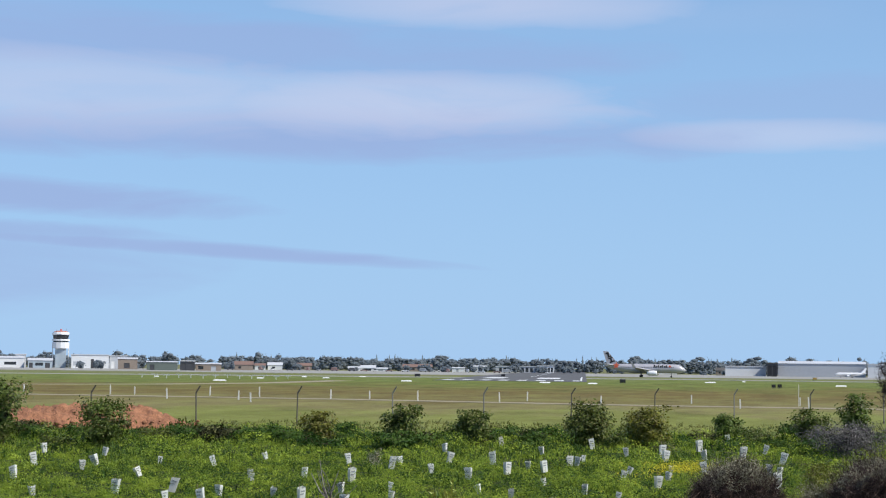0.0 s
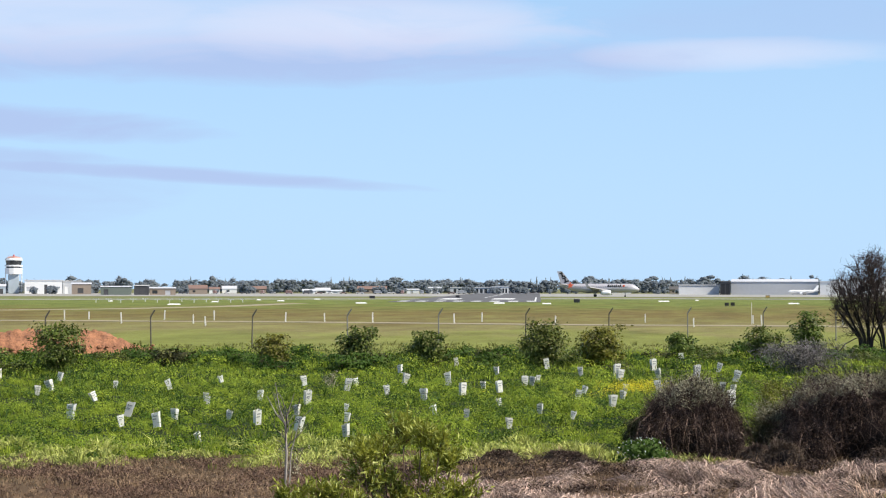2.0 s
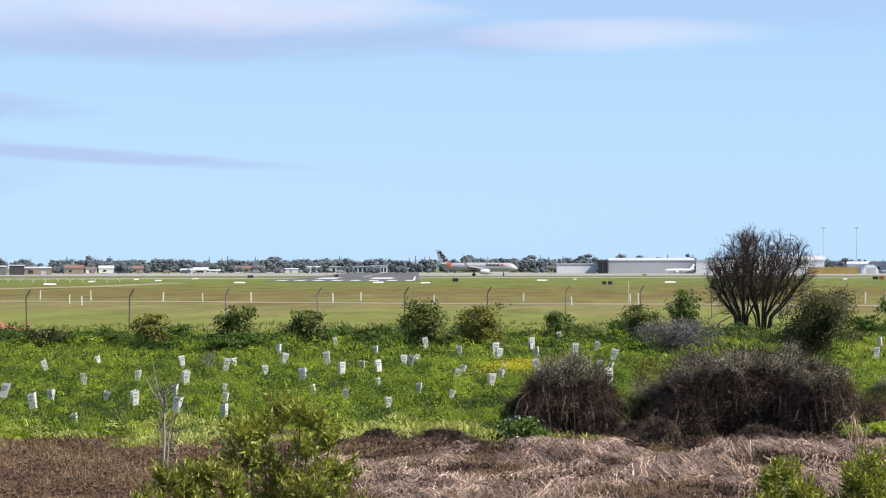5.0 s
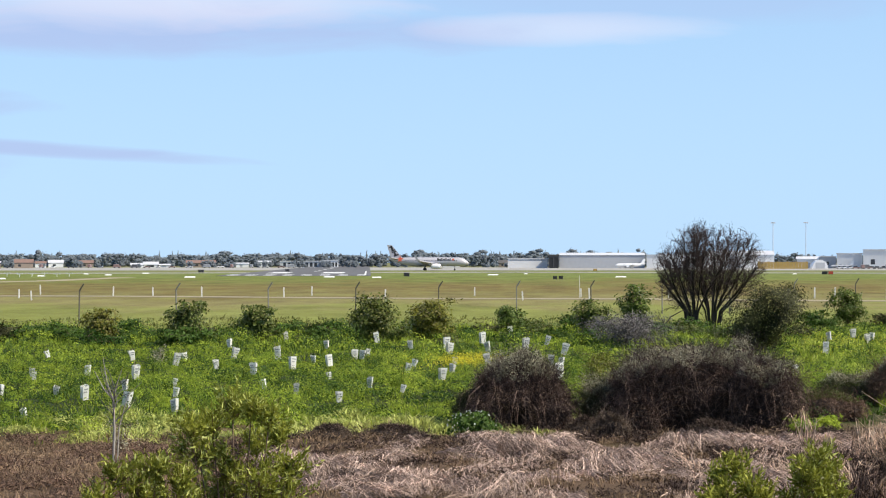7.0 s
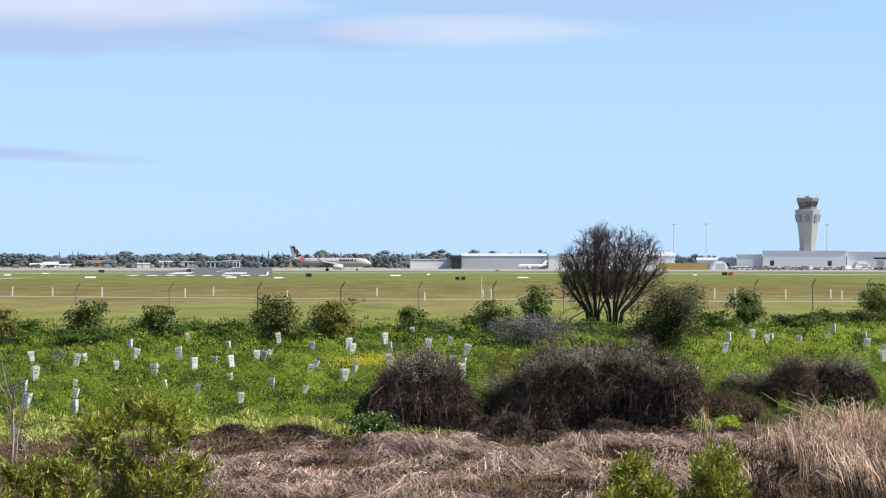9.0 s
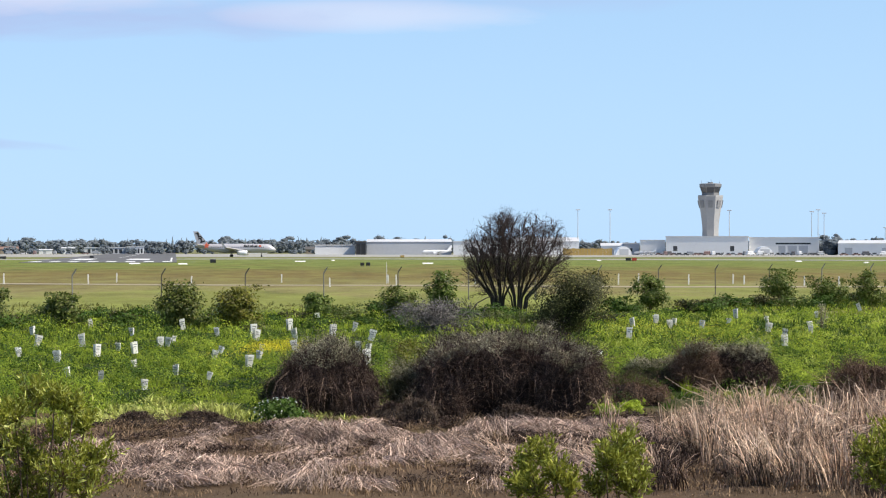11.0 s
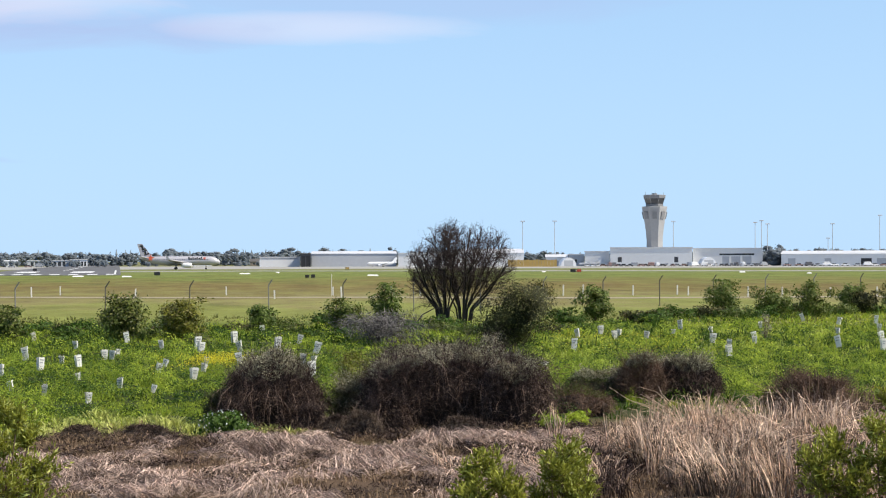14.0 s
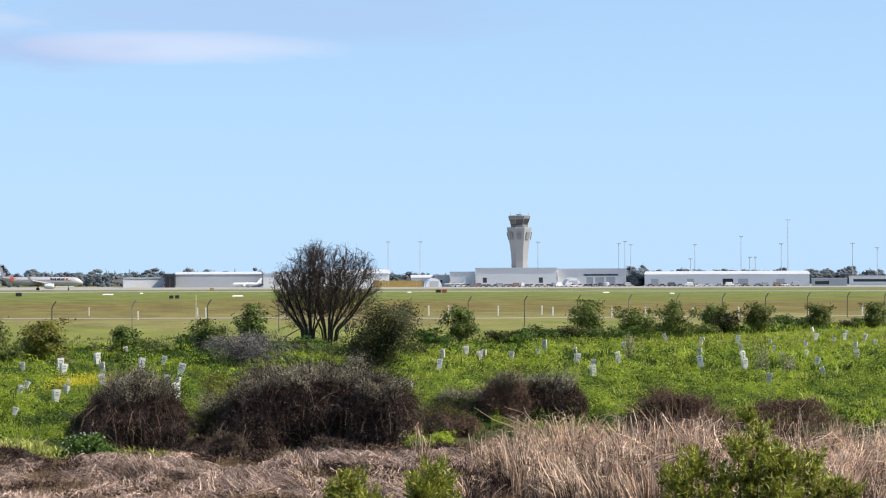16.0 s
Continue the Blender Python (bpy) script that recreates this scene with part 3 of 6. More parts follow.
building(-5.75, -4.65, 1440, 4.0, GY, M_ROOF, "grey glazed pavilion with a flat roof", 22, 0.0, tuple((0.08 + 0.11 * i, 0.15 + 0.11 * i, 0.1, 0.8, GL, "window") for i in range(8)))
building(-4.6, -4.15, 1420, 4.6, W, M_ROOF, "white pavilion wing with tall windows", 20, 0.0, tuple((0.08 + 0.18 * i, 0.2 + 0.18 * i, 0.1, 0.75, GL, "window") for i in range(5)))
building(-1.3, -0.8, 1450, 3.4, W, M_ROOF, "pale weatherboard house with a light roof", 14, 2.0, ((0.3, 0.5, 0.3, 0.7, GL, "window"),), "house", "house")
building(0.25, 0.5, 1450, 3.0, M_BRICK, M_ROOFDARK, "brick house with a dark roof", 14, 2.0, ((0.3, 0.5, 0.3, 0.7, GL, "window"),), "house", "house")
# hangars
building(0.5, 1.6, 1270, 5.6, M_WALL, M_ROOF, "light grey metal hangar with a strip window", 40, 0.0, ((0.05, 0.95, 0.82, 0.9, GY, "window"),), "hangar", "hangar")
building(1.62, 1.9, 1240, 7.6, M_WALLDARK, M_ROOFDARK, "hangar entrance block with tall dark doors", 40, 0.0, ((0.08, 0.46, 0, 0.85, M_BLACK, "door"), (0.54, 0.92, 0, 0.85, M_BLACK, "door")), "hangar", "hangar")
building(1.92, 4.25, 1250, 7.8, M_WALLGREY, M_ROOF, "long grey metal aircraft hangar", 60, 1.6, (), "hangar", "hangar")
building(4.3, 5.9, 1230, 7.6, M_WALL, M_ROOF, "white metal hangar with dark doorways", 60, 0.0, ((0.32, 0.42, 0, 0.55, DK, "door"), (0.45, 0.58, 0, 0.55, GY, "door"), (0.61, 0.72, 0, 0.55, DK, "door")), "hangar", "hangar")
building(5.95, 7.75, 1240, 8.0, M_WALL, M_ROOF, "white hangar with a pitched metal roof", 60, 2.5, ((0.3, 0.5, 0, 0.7, GY, "door"),), "hangar", "hangar")
building(8.35, 8.95, 1240, 5.4, M_WALL, M_ROOF, "white store with a low pitched roof", 30, 1.6, ((0.3, 0.6, 0, 0.6, GY, "door"),))
building(8.98, 9.4, 1225, 6.6, M_WALLGREY, M_ROOF, "grey service block beside the terminal", 30, 0.0, ((0.4, 0.55, 0.3, 0.6, GL, "window"),))
building(9.42, 10.1, 1215, 8.3, M_WALL, M_ROOF, "plain white flat-roofed terminal block", 40, 0.0, ((0.1, 0.2, 0.0, 0.3, GY, "door"),))
building(10.12, 12.35, 1205, 10.4, M_WALL, M_ROOF, "large white terminal building", 60, 0.0, ((0.09, 0.14, 0.22, 0.5, DK, "window"), (0.78, 0.83, 0.2, 0.5, DK, "window"), (0.4, 0.5, 0, 0.12, GY, "door")), "terminal", "terminal_building")
building(12.37, 14.25, 1210, 9.8, M_WALL, M_ROOF, "white terminal wing with grey roller doors", 60, 0.0, ((0.42, 0.52, 0, 0.55, GY, "door"), (0.55, 0.68, 0, 0.55, GY, "door"), (0.71, 0.84, 0, 0.55, GY, "door"), (0.38, 0.88, 0.62, 0.72, GL, "window")), "terminal", "terminal_building")
building(14.75, 19.2, 1180, 6.7, M_WALL, M_ROOF, "very long white freight shed with roller doors", 50, 1.8,
         ((0.04, 0.085, 0, 0.62, GY, "door"), (0.26, 0.3, 0, 0.62, GY, "door"), (0.476, 0.54, 0, 0.62, M_BLACK, "door"), (0.57, 0.63, 0.1, 0.62, GY, "door"), (0.8, 0.85, 0, 0.6, GY, "door")), "freight shed", "freight_shed")
building(19.25, 20.2, 1180, 3.8, M_WALLGREY, M_ROOF, "low grey annexe with a flat roof", 30, 0.0, ((0.1, 0.5, 0.2, 0.7, GL, "window"),))
building(20.25, 22.5, 1250, 5.2, M_WALL, M_ROOF, "low pale terminal pier with a strip window", 30, 0.0, ((0.05, 0.95, 0.4, 0.7, GL, "window"),))
building(22.6, 26.0, 1250, 6.2, M_WALL, M_ROOF, "low pale terminal pier beside the apron", 30, 0.0, ((0.05, 0.95, 0.4, 0.7, GL, "window"),))
building(-24.0, -19.8, 1340, 6.5, M_WALL, M_ROOF, "long white workshop with a metal roof", 30, 1.5, ((0.3, 0.4, 0, 0.6, GY, "door"),))


def control_tower():
    """A pale concrete shaft that widens to a shoulder under a glazed cab."""
    t = thing("control_tower", Matrix.Translation(at(11.33, 1262).to_tuple()) @ Matrix.Rotation(radians(-11), 4, "Z"), "tall pale concrete airport control tower with a dark glazed cab", "control tower")
    part("shaft", rings(bmesh.new(), ((5.6, 0), (5.3, 8), (5.2, 15), (5.6, 20), (6.4, 25.5), (7.35, 30.5), (8.1, 34.6), (8.15, 35.5), (6.2, 35.7)), 8, math.pi / 8), M_TOWER, t)
    for i in range(8):
        a = i * math.pi / 4
        bm = boxed(-1.3, 1.3, -0.25, 0.25, 28.2, 32.6)
        ob = part("recess", bm, M_TOWERDARK, t, "dark recessed slot window")
        ob.matrix_basis = Matrix.Rotation(a, 4, "Z") @ Matrix.Translation((0, -6.95, 0)) @ Matrix.Translation((0, 0, 30)) @ Matrix.Rotation(radians(11), 4, "X") @ Matrix.Translation((0, 0, -30))
    part("collar", rings(bmesh.new(), ((5.6, 35.7), (5.6, 37.2)), 8, math.pi / 8), M_TOWERDARK, t)
    cab = part("cab", rings(bmesh.new(), ((5.3, 37.2), (6.5, 40.4)), 8, math.pi / 8), M_GLASS, t, "dark glazed control cab")
    for i in range(8):
        a = math.pi / 8 + i * math.pi / 4
        bm = bmesh.new()
        v, q = tube_arrays([((5.35 * math.cos(a), 5.35 * math.sin(a), 37.2), (6.55 * math.cos(a), 6.55 * math.sin(a), 40.4), 0.16, 0.16)], 6)
        mk("mullion", v, q, None, M_TOWERDARK, cab)
    part("roof", rings(bmesh.new(), ((6.7, 40.4), (7.0, 40.8), (7.2, 42.3), (6.3, 42.7)), 8, math.pi / 8), M_TOWERDARK, t)
    part("plant_room", rings(bmesh.new(), ((1.5, 42.7), (1.5, 43.6)), 8), M_TOWERDARK, t)
    for x, y, h in ((-5.4, -1, 44.6), (5.4, -1, 44.4), (0.4, 0, 45.2), (-2.0, 2.0, 44.2)):
        v, q = tube_arrays([((x, y, 42.5), (x, y, h), 0.12, 0.07)], 5)
        mk("aerial", v, q, None, M_GALV, t)


control_tower()


def old_tower():
    t = thing("old_control_tower", Matrix.Translation(at(-17.59, 1345).to_tuple()) @ Matrix.Rotation(radians(17), 4, "Z"), "old white control tower with a glazed drum on a shaft", "control tower")
    part("shaft", boxed(-3.4, 3.4, -3.2, 3.2, 0, 14, bevel=0.2), M_BLUEGREY, t, "pale blue-grey square shaft")
    for x in (-5.0, 5.0):
        v, q = tube_arrays([((x, 0, 0), (x, 0, 12.5), 0.35, 0.35)], 6)
        mk("column", v, q, None, M_WALL, t)
    part("floor_drum", rings(bmesh.new(), ((5.4, 12.4), (5.4, 16.2), (5.0, 16.3)), 12), M_WALL, t, "white panelled drum")
    part("lower_glazing", rings(bmesh.new(), ((4.9, 16.3), (4.9, 17.2)), 12), M_GLASS, t)
    part("balcony", rings(bmesh.new(), ((5.7, 17.2), (5.7, 18.1), (5.1, 18.2)), 12), M_WALL, t)
    part("cab", rings(bmesh.new(), ((4.6, 18.2), (5.0, 21.0)), 12), M_GLASS, t, "dark glazed cab")
    part("roof", rings(bmesh.new(), ((5.3, 21.0), (5.5, 21.5), (5.0, 22.6), (2.0, 23.2)), 12), M_WALL, t, "pale roof with a reddish rim")
    part("roof_cap", rings(bmesh.new(), ((4.6, 22.85), (3.8, 23.3), (1.2, 23.7)), 12), M_ROOFTOP, t, "faded red roof cap")
    part("beacon", rings(bmesh.new(), ((0.5, 23.2), (0.5, 24.4), (0.2, 24.8)), 8), M_RED, t)
    for x in (-3.0, 3.2):
        v, q = tube_arrays([((x, 0, 22.8), (x, 0, 25.0), 0.1, 0.06)], 5)
        mk("aerial", v, q, None, M_GALV, t)


old_tower()


def light_mast(az, dist, h):
    t = thing("light_mast", Matrix.Translation(at(az, dist).to_tuple()), "tall slim grey apron floodlight mast", "light mast", "apron light masts")
    v, q = tube_arrays([((0, 0, 0), (0, 0, h), 0.3, 0.17)], 6)
    mk("pole", v, q, None, M_MAST, t)
    part("head_frame", boxed(-1.3, 1.3, -0.35, 0.35, h - 0.3, h + 0.2, bevel=0.05), M_MAST, t)
    for x in (-1.0, 0, 1.0):
        part("floodlight", boxed(x - 0.35, x + 0.35, -0.7, -0.35, h - 0.5, h + 0.15, bevel=0.05), M_WALLGREY, t)


for a, d, h in ((7.72, 1260, 27.2), (8.6, 1260, 27.2), (11.84, 1300, 27.4), (14.05, 1330, 27), (14.22, 1350, 28.5), (14.38, 1360, 26.5), (16.12, 1400, 27), (17.37, 1330, 31),
                (17.75, 1450, 19), (18.45, 1380, 27), (18.63, 1250, 39), (20.35, 1350, 26.5), (21.0, 1380, 24), (22.0, 1350, 27), (17.6, 1460, 19), (16.0, 1450, 18)):
    light_mast(a, d, h)


def jet(az, dist, heading, length, paint, label, livery=True):
    """A narrow-body airliner, nose to +x before it is turned."""
    k = length / 37.57
    t = thing("airliner", Matrix.Translation(at(az, dist).to_tuple()) @ Matrix.Rotation(radians(heading), 4, "Z") @ Matrix.Scale(k, 4), label, "aircraft")
    prof = ((18.78, 0.03, 3.35), (18.5, 0.5, 3.38), (17.9, 0.95, 3.5), (16.9, 1.45, 3.68), (15.6, 1.83, 3.85), (14.0, 1.98, 3.95), (-6.0, 1.98, 3.95), (-9.0, 1.85, 4.08), (-12.0, 1.5, 4.4), (-15.0, 1.0, 4.8), (-17.6, 0.5, 5.15), (-18.79, 0.18, 5.3))
    bm = bmesh.new()
    loops = [[bm.verts.new((x, r * math.cos(i * math.tau / 20), z + r * 1.04 * math.sin(i * math.tau / 20))) for i in range(20)] for x, r, z in prof]
    for a, b in zip(loops, loops[1:]):
        for i in range(20):
            bm.faces.new((a[i], b[i], b[(i + 1) % 20], a[(i + 1) % 20]))
    bm.faces.new(loops[0])
    bm.faces.new(loops[-1][::-1])
    body = part("fuselage", bm, paint, t, smooth=True)

    def slab(name, pts, thick, m, label="", axis="z"):
        bm = bmesh.new()
        up = Vector((0, 0, thick / 2)) if axis == "z" else Vector((0, thick / 2, 0))
        top = [bm.verts.new(Vector(p) + up) for p in pts]
        low = [bm.verts.new(Vector(p) - up) for p in pts]
        bm.faces.new(top)
        bm.faces.new(low[::-1])
        for i in range(len(pts)):
            j = (i + 1) % len(pts)
            bm.faces.new((low[i], low[j], top[j], top[i]))
        bmesh.ops.recalc_face_normals(bm, faces=bm.faces)
        return part(name, bm, m, t, label)

    for s in (-1, 1):
        slab("wing", ((4.6, 1.6 * s, 3.0), (-2.4, 1.6 * s, 3.0), (-2.6, 6.2 * s, 3.4), (-4.2, 16.9 * s, 4.5), (-2.8, 16.9 * s, 4.5)), 0.42, paint)
        slab("winglet", ((-2.9, 16.9 * s, 4.4), (-4.4, 16.9 * s, 4.4), (-5.3, 17.1 * s, 6.7), (-4.6, 17.1 * s, 6.7)), 0.12, paint, axis="y")
        slab("tailplane", ((-13.6, 0.9 * s, 5.3), (-16.9, 0.9 * s, 5.3), (-18.0, 6.2 * s, 5.9), (-16.6, 6.2 * s, 5.9)), 0.25, paint)
        bm = bmesh.new()
        rings(bm, ((0.75, -2.3), (1.05, -1.4), (1.2, 0.6), (1.15, 2.0), (0.98, 2.3)), 16)
        bmesh.ops.transform(bm, matrix=Matrix.Translation((3.7, 5.75 * s, 1.85)) @ Matrix.Rotation(radians(90), 4, "Y"), verts=bm.verts)
        eng = part("engine", bm, M_JETWHITE, t, smooth=True)
        bm = bmesh.new()
        rings(bm, ((0.86, 2.31), (0.86, 2.36)), 16)
        bmesh.ops.transform(bm, matrix=Matrix.Translation((3.7, 5.75 * s, 1.85)) @ Matrix.Rotation(radians(90), 4, "Y"), verts=bm.verts)
        part("intake", bm, M_BLACK, eng)
        slab("pylon", ((4.6, 5.75 * s, 2.6), (0.6, 5.75 * s, 2.6), (0.2, 5.75 * s, 3.3), (3.6, 5.75 * s, 3.3)), 0.3, paint, axis="y")
    slab("fin", ((-12.0, 0, 5.6), (-17.4, 0, 5.6), (-19.2, 0, 11.76), (-17.0, 0, 11.76)), 0.35, M_SILVER if livery else M_JETWHITE, axis="y")
    for s, y in ((1, 1.99), (-1, -1.99)):
        for i in range(30):
            x = 13.0 - i * 0.82
            part("cabin_window", boxed(x, x + 0.28, y - 0.02, y + 0.02, 4.35, 4.75), M_GLASS, body)
    part("windscreen", boxed(17.05, 17.6, -0.95, 0.95, 4.28, 4.72, bevel=0.1), M_GLASS, body)
    for x, ys in ((12.2, (0.0,)), (-1.6, (-3.8, 3.8))):
        for y in ys:
            leg = part("landing_gear", boxed(x - 0.15, x + 0.15, y - 0.15, y + 0.15, 0.5, 2.9), M_GALV, t)
            for dy in (-0.45, 0.45):
                bm = bmesh.new()
                r = 0.4 if y == 0 else 0.58
                rings(bm, ((r * 0.9, -0.2), (r, -0.1), (r, 0.1), (r * 0.9, 0.2)), 14)
                bmesh.ops.transform(bm, matrix=Matrix.Translation((x, y + dy, r)) @ Matrix.Rotation(radians(90), 4, "X"), verts=bm.verts)
                part("wheel", bm, M_TYRE, leg)
    if livery:
        # plain shapes in the colours of the livery, on both sides
        for s in (-1, 1):
            for x0, z0, w, h, tilt in ((-14.9, 6.7, 1.9, 0.55, 20), (-15.5, 7.5, 0.6, 1.3, 20), (-15.9, 8.3, 1.7, 0.45, 20), (-16.2, 9.0, 1.5, 0.45, 20), (-16.9, 9.9, 0.7, 1.6, 20), (-17.4, 10.6, 1.2, 0.5, 20)):
                bm = boxed(-w * 0.62, w * 0.62, -0.03, 0.03, -h * 0.62, h * 0.62, bevel=0.02)
                bmesh.ops.transform(bm, matrix=Matrix.Translation((x0, 0.19 * s, z0 + 0.3)) @ Matrix.Rotation(radians(-tilt), 4, "Y"), verts=bm.verts)
                part("fin_emblem", bm, M_BLACK, t, "black shape on the tail fin")
            bm = bmesh.new()
            pts = []
            for i in range(10):
                r = 1.6 if i % 2 == 0 else 0.75
                pts.append((-13.0 + r * math.cos(i * math.pi / 5 + 0.3), 0, 5.2 + r * math.sin(i * math.pi / 5 + 0.3)))
            a = [bm.verts.new((x, 1.42 * s, z)) for x, y, z in pts]
            b = [bm.verts.new((x, 0.9 * s, z)) for x, y, z in pts]
            bm.faces.new(a)
            bm.faces.new(b[::-1])
            for i in range(10):
                bm.faces.new((a[i], b[i], b[(i + 1) % 10], a[(i + 1) % 10]))
            bmesh.ops.recalc_face_normals(bm, faces=bm.faces)
            part("star_emblem", bm, M_ORANGE, t, "orange-red star on the rear body")
            for i, w in enumerate((0.75, 0.7, 0.55, 0.75, 0.55, 0.7, 0.5)):
                x = 4.2 + i * 0.95
                part("title_bar", boxed(x, x + w, 1.86 * s - 0.03, 1.86 * s + 0.06 * s, 4.55, 5.35 if i % 2 else 5.65), M_BLACK, body, "black title mark")
            part("title_star", boxed(11.1, 12.1, 1.9 * s - 0.03, 1.9 * s + 0.03, 4.6, 5.5, bevel=0.02), M_ORANGE, body)
    return t


jet(-1.68, 965, -2, 37.57, M_SILVER, "silver twin-engine airliner taxiing on the concrete, black and orange tail marks")
jet(9.55, 1175, 170, 13.0, M_WALLGREY, "small grey propeller-size jet parked by the terminal", livery=False)
jet(3.85, 1215, 180 + 8, 18.0, M_JETWHITE, "small white jet parked before the grey hangar", livery=False)


def vehicle(az, dist, heading, kind, paint):
    """A car or a tug van, four metres and more long."""
    t = thing("van" if kind else "car", Matrix.Translation(at(az, dist).to_tuple()) @ Matrix.Rotation(radians(heading), 4, "Z"), "parked airport service van on the apron" if kind else "parked car on the apron", "van" if kind else "car", "apron vehicles")
    h = 2.3 if kind else 1.45
    part("body", boxed(-2.4, 2.4, -0.95, 0.95, 0.35, h * 0.6, bevel=0.12), paint, t)
    part("cabin", boxed(-2.0 if kind else -1.2, 1.6 if kind else 1.0, -0.85, 0.85, h * 0.6, h, bevel=0.2), M_GLASS if not kind else paint, t)
    for x in (-1.5, 1.5):
        for y in (-0.9, 0.9):
            bm = rings(bmesh.new(), ((0.33, -0.1), (0.33, 0.1)), 10)
            bmesh.ops.transform(bm, matrix=Matrix.Translation((x, y, 0.33)) @ Matrix.Rotation(radians(90), 4, "X"), verts=bm.verts)
            part("wheel", bm, M_TYRE, t)


rv = random.Random(4)
for i in range(34):
    vehicle(9.5 + i * 0.145 + rv.uniform(-0.03, 0.03), 1165 + rv.uniform(-12, 12), rv.choice((0, 90, 20)), rv.random() < 0.4, rv.choice(M_CARS))
for i in range(16):
    vehicle(14.9 + i * 0.26 + rv.uniform(-0.08, 0.08), 1150 + rv.uniform(-8, 8), rv.choice((0, 180, 10)), rv.random() < 0.4, rv.choice(M_CARS))
for i in range(20):
    vehicle(-13.0 + i * 0.4 + rv.uniform(-0.1, 0.1), 1330 + rv.uniform(-20, 30), rv.choice((0, 180, 90)), rv.random() < 0.3, rv.choice(M_CARS))


def baggage_tent(az, dist):
    t = thing("storage_tent", Matrix.Translation(at(az, dist).to_tuple()), "white arched fabric storage tent", "tent")
    bm = bmesh.new()
    a = [bm.verts.new((4.5 * math.cos(i * math.pi / 10), 0, 5.0 * math.sin(i * math.pi / 10))) for i in range(11)]
    b = [bm.verts.new((v.co.x, 9, v.co.z)) for v in a]
    for i in range(10):
        bm.faces.new((a[i], a[i + 1], b[i + 1], b[i]))
    bm.faces.new(a[::-1])
    bm.faces.new(b)
    part("cover", bm, M_JETWHITE, t)
    part("doorway", boxed(-2.6, 2.6, -0.05, 0.02, 0, 3.4), M_WALLGREY, t)


baggage_tent(12.8, 1170)
baggage_tent(8.98, 1190)

barrier = thing("barrier_wall", Matrix.Translation(at(7.98, 1150).to_tuple()) @ Matrix.Rotation(radians(-8), 4, "Z"), "ochre corrugated blast barrier wall by the apron", "barrier")
for i in range(16):
    x = -13.5 + i * 1.7
    part("panel", boxed(x, x + 1.62, 0, 0.5, 0, 3.7 + 0.25 * (i % 3 == 0)), M_OCHRE, barrier)


def sign(az, dist, w, h, face, label):
    t = thing("taxiway_sign", Matrix.Translation(at(az, dist).to_tuple()) @ Matrix.Rotation(radians(-az), 4, "Z"), label, "sign", "taxiway signs")
    part("face", boxed(-w / 2, w / 2, -0.15, 0.15, 0.35, 0.35 + h, bevel=0.03), face, t)
    part("back_plate", boxed(-w / 2 - 0.08, w / 2 + 0.08, 0.16, 0.22, 0.3, 0.42 + h), M_BLACK, t)
    for x in (-w * 0.35, w * 0.35):
        part("leg", boxed(x - 0.06, x + 0.06, -0.06, 0.06, 0, 0.36), M_GALV, t)


for a, d, w, h, f, l in ((-2.28, 560, 1.4, 0.8, M_BLACK, "black taxiway sign board in the grass"), (1.8, 470, 0.75, 0.55, M_BLACK, "small black sign board in the grass"), (1.96, 470, 0.75, 0.6, M_BLACK, "small black sign board in the grass"),
                         (9.1, 640, 1.5, 0.8, M_BLACK, "black half of a taxiway sign"), (9.26, 640, 1.3, 0.8, M_RED, "red half of a taxiway sign"), (-7.9, 760, 1.9, 0.8, M_BLACK, "black sign board beside the taxiway"),
                         (-5.55, 820, 1.4, 0.8, M_BLACK, "black sign board beside the taxiway"), (2.9, 840, 1.4, 0.8, M_OCHRE, "ochre sign board beside the taxiway")):
    sign(a, d, w, h, f, l)


def gable_marker(az, dist, ln, tall=0.3):
    t = thing("gable_marker", Matrix.Translation(at(az, dist).to_tuple()), "white low gable marker lying in the grass", "marker", "gable markers")
    bm = bmesh.new()
    v = [bm.verts.new(c) for c in ((-ln / 2, -0.6, 0), (ln / 2, -0.6, 0), (ln / 2, 0.6, 0), (-ln / 2, 0.6, 0), (-ln / 2 + 0.2, 0, tall), (ln / 2 - 0.2, 0, tall))]
    for f in ((0, 1, 5, 4), (2, 3, 4, 5), (0, 4, 3), (1, 2, 5), (3, 2, 1, 0)):
        bm.faces.new([v[i] for i in f])
    part("marker_body", bm, M_LINE, t)


for a, d, ln in ((-13.3, 520, 3.2), (-12.2, 610, 2.0), (-8.2, 560, 3.0), (-10.4, 650, 2.2), (-3.1, 545, 2.5), (0.1, 640, 3.4), (3.6, 560, 3.0), (-15.0, 640, 1.2), (-11.0, 700, 1.5), (5.2, 650, 1.6),
                 (-4.4, 560, 3.0), (-9.4, 740, 2.4), (1.0, 690, 1.2), (13.7, 650, 2.0), (15.5, 600, 1.4), (8.3, 690, 1.4)):
    gable_marker(a, d, ln)


# ---- far trees ----
def puff():
    """A lumpy closed clump as vertices and triangles."""
    bm = bmesh.new()
    bmesh.ops.create_icosphere(bm, subdivisions=2, radius=1.0)
    v = np.array([p.co[:] for p in bm.verts])
    f = np.array([[q.index for q in p.verts] for p in bm.faces])
    bm.free()
    return v, f


PUFF_V, PUFF_F = puff()


def clump_arrays(centres, radii_xyz, rng):
    n, k = len(centres), len(PUFF_V)
    bumps = 1 + 0.16 * rng.uniform(-1, 1, (n, k, 1))
    v = centres[:, None] + PUFF_V[None] * bumps * radii_xyz[:, None]
    f = PUFF_F[None] + (np.arange(n) * k)[:, None, None]
    return v.reshape(-1, 3), f.reshape(-1, 3)


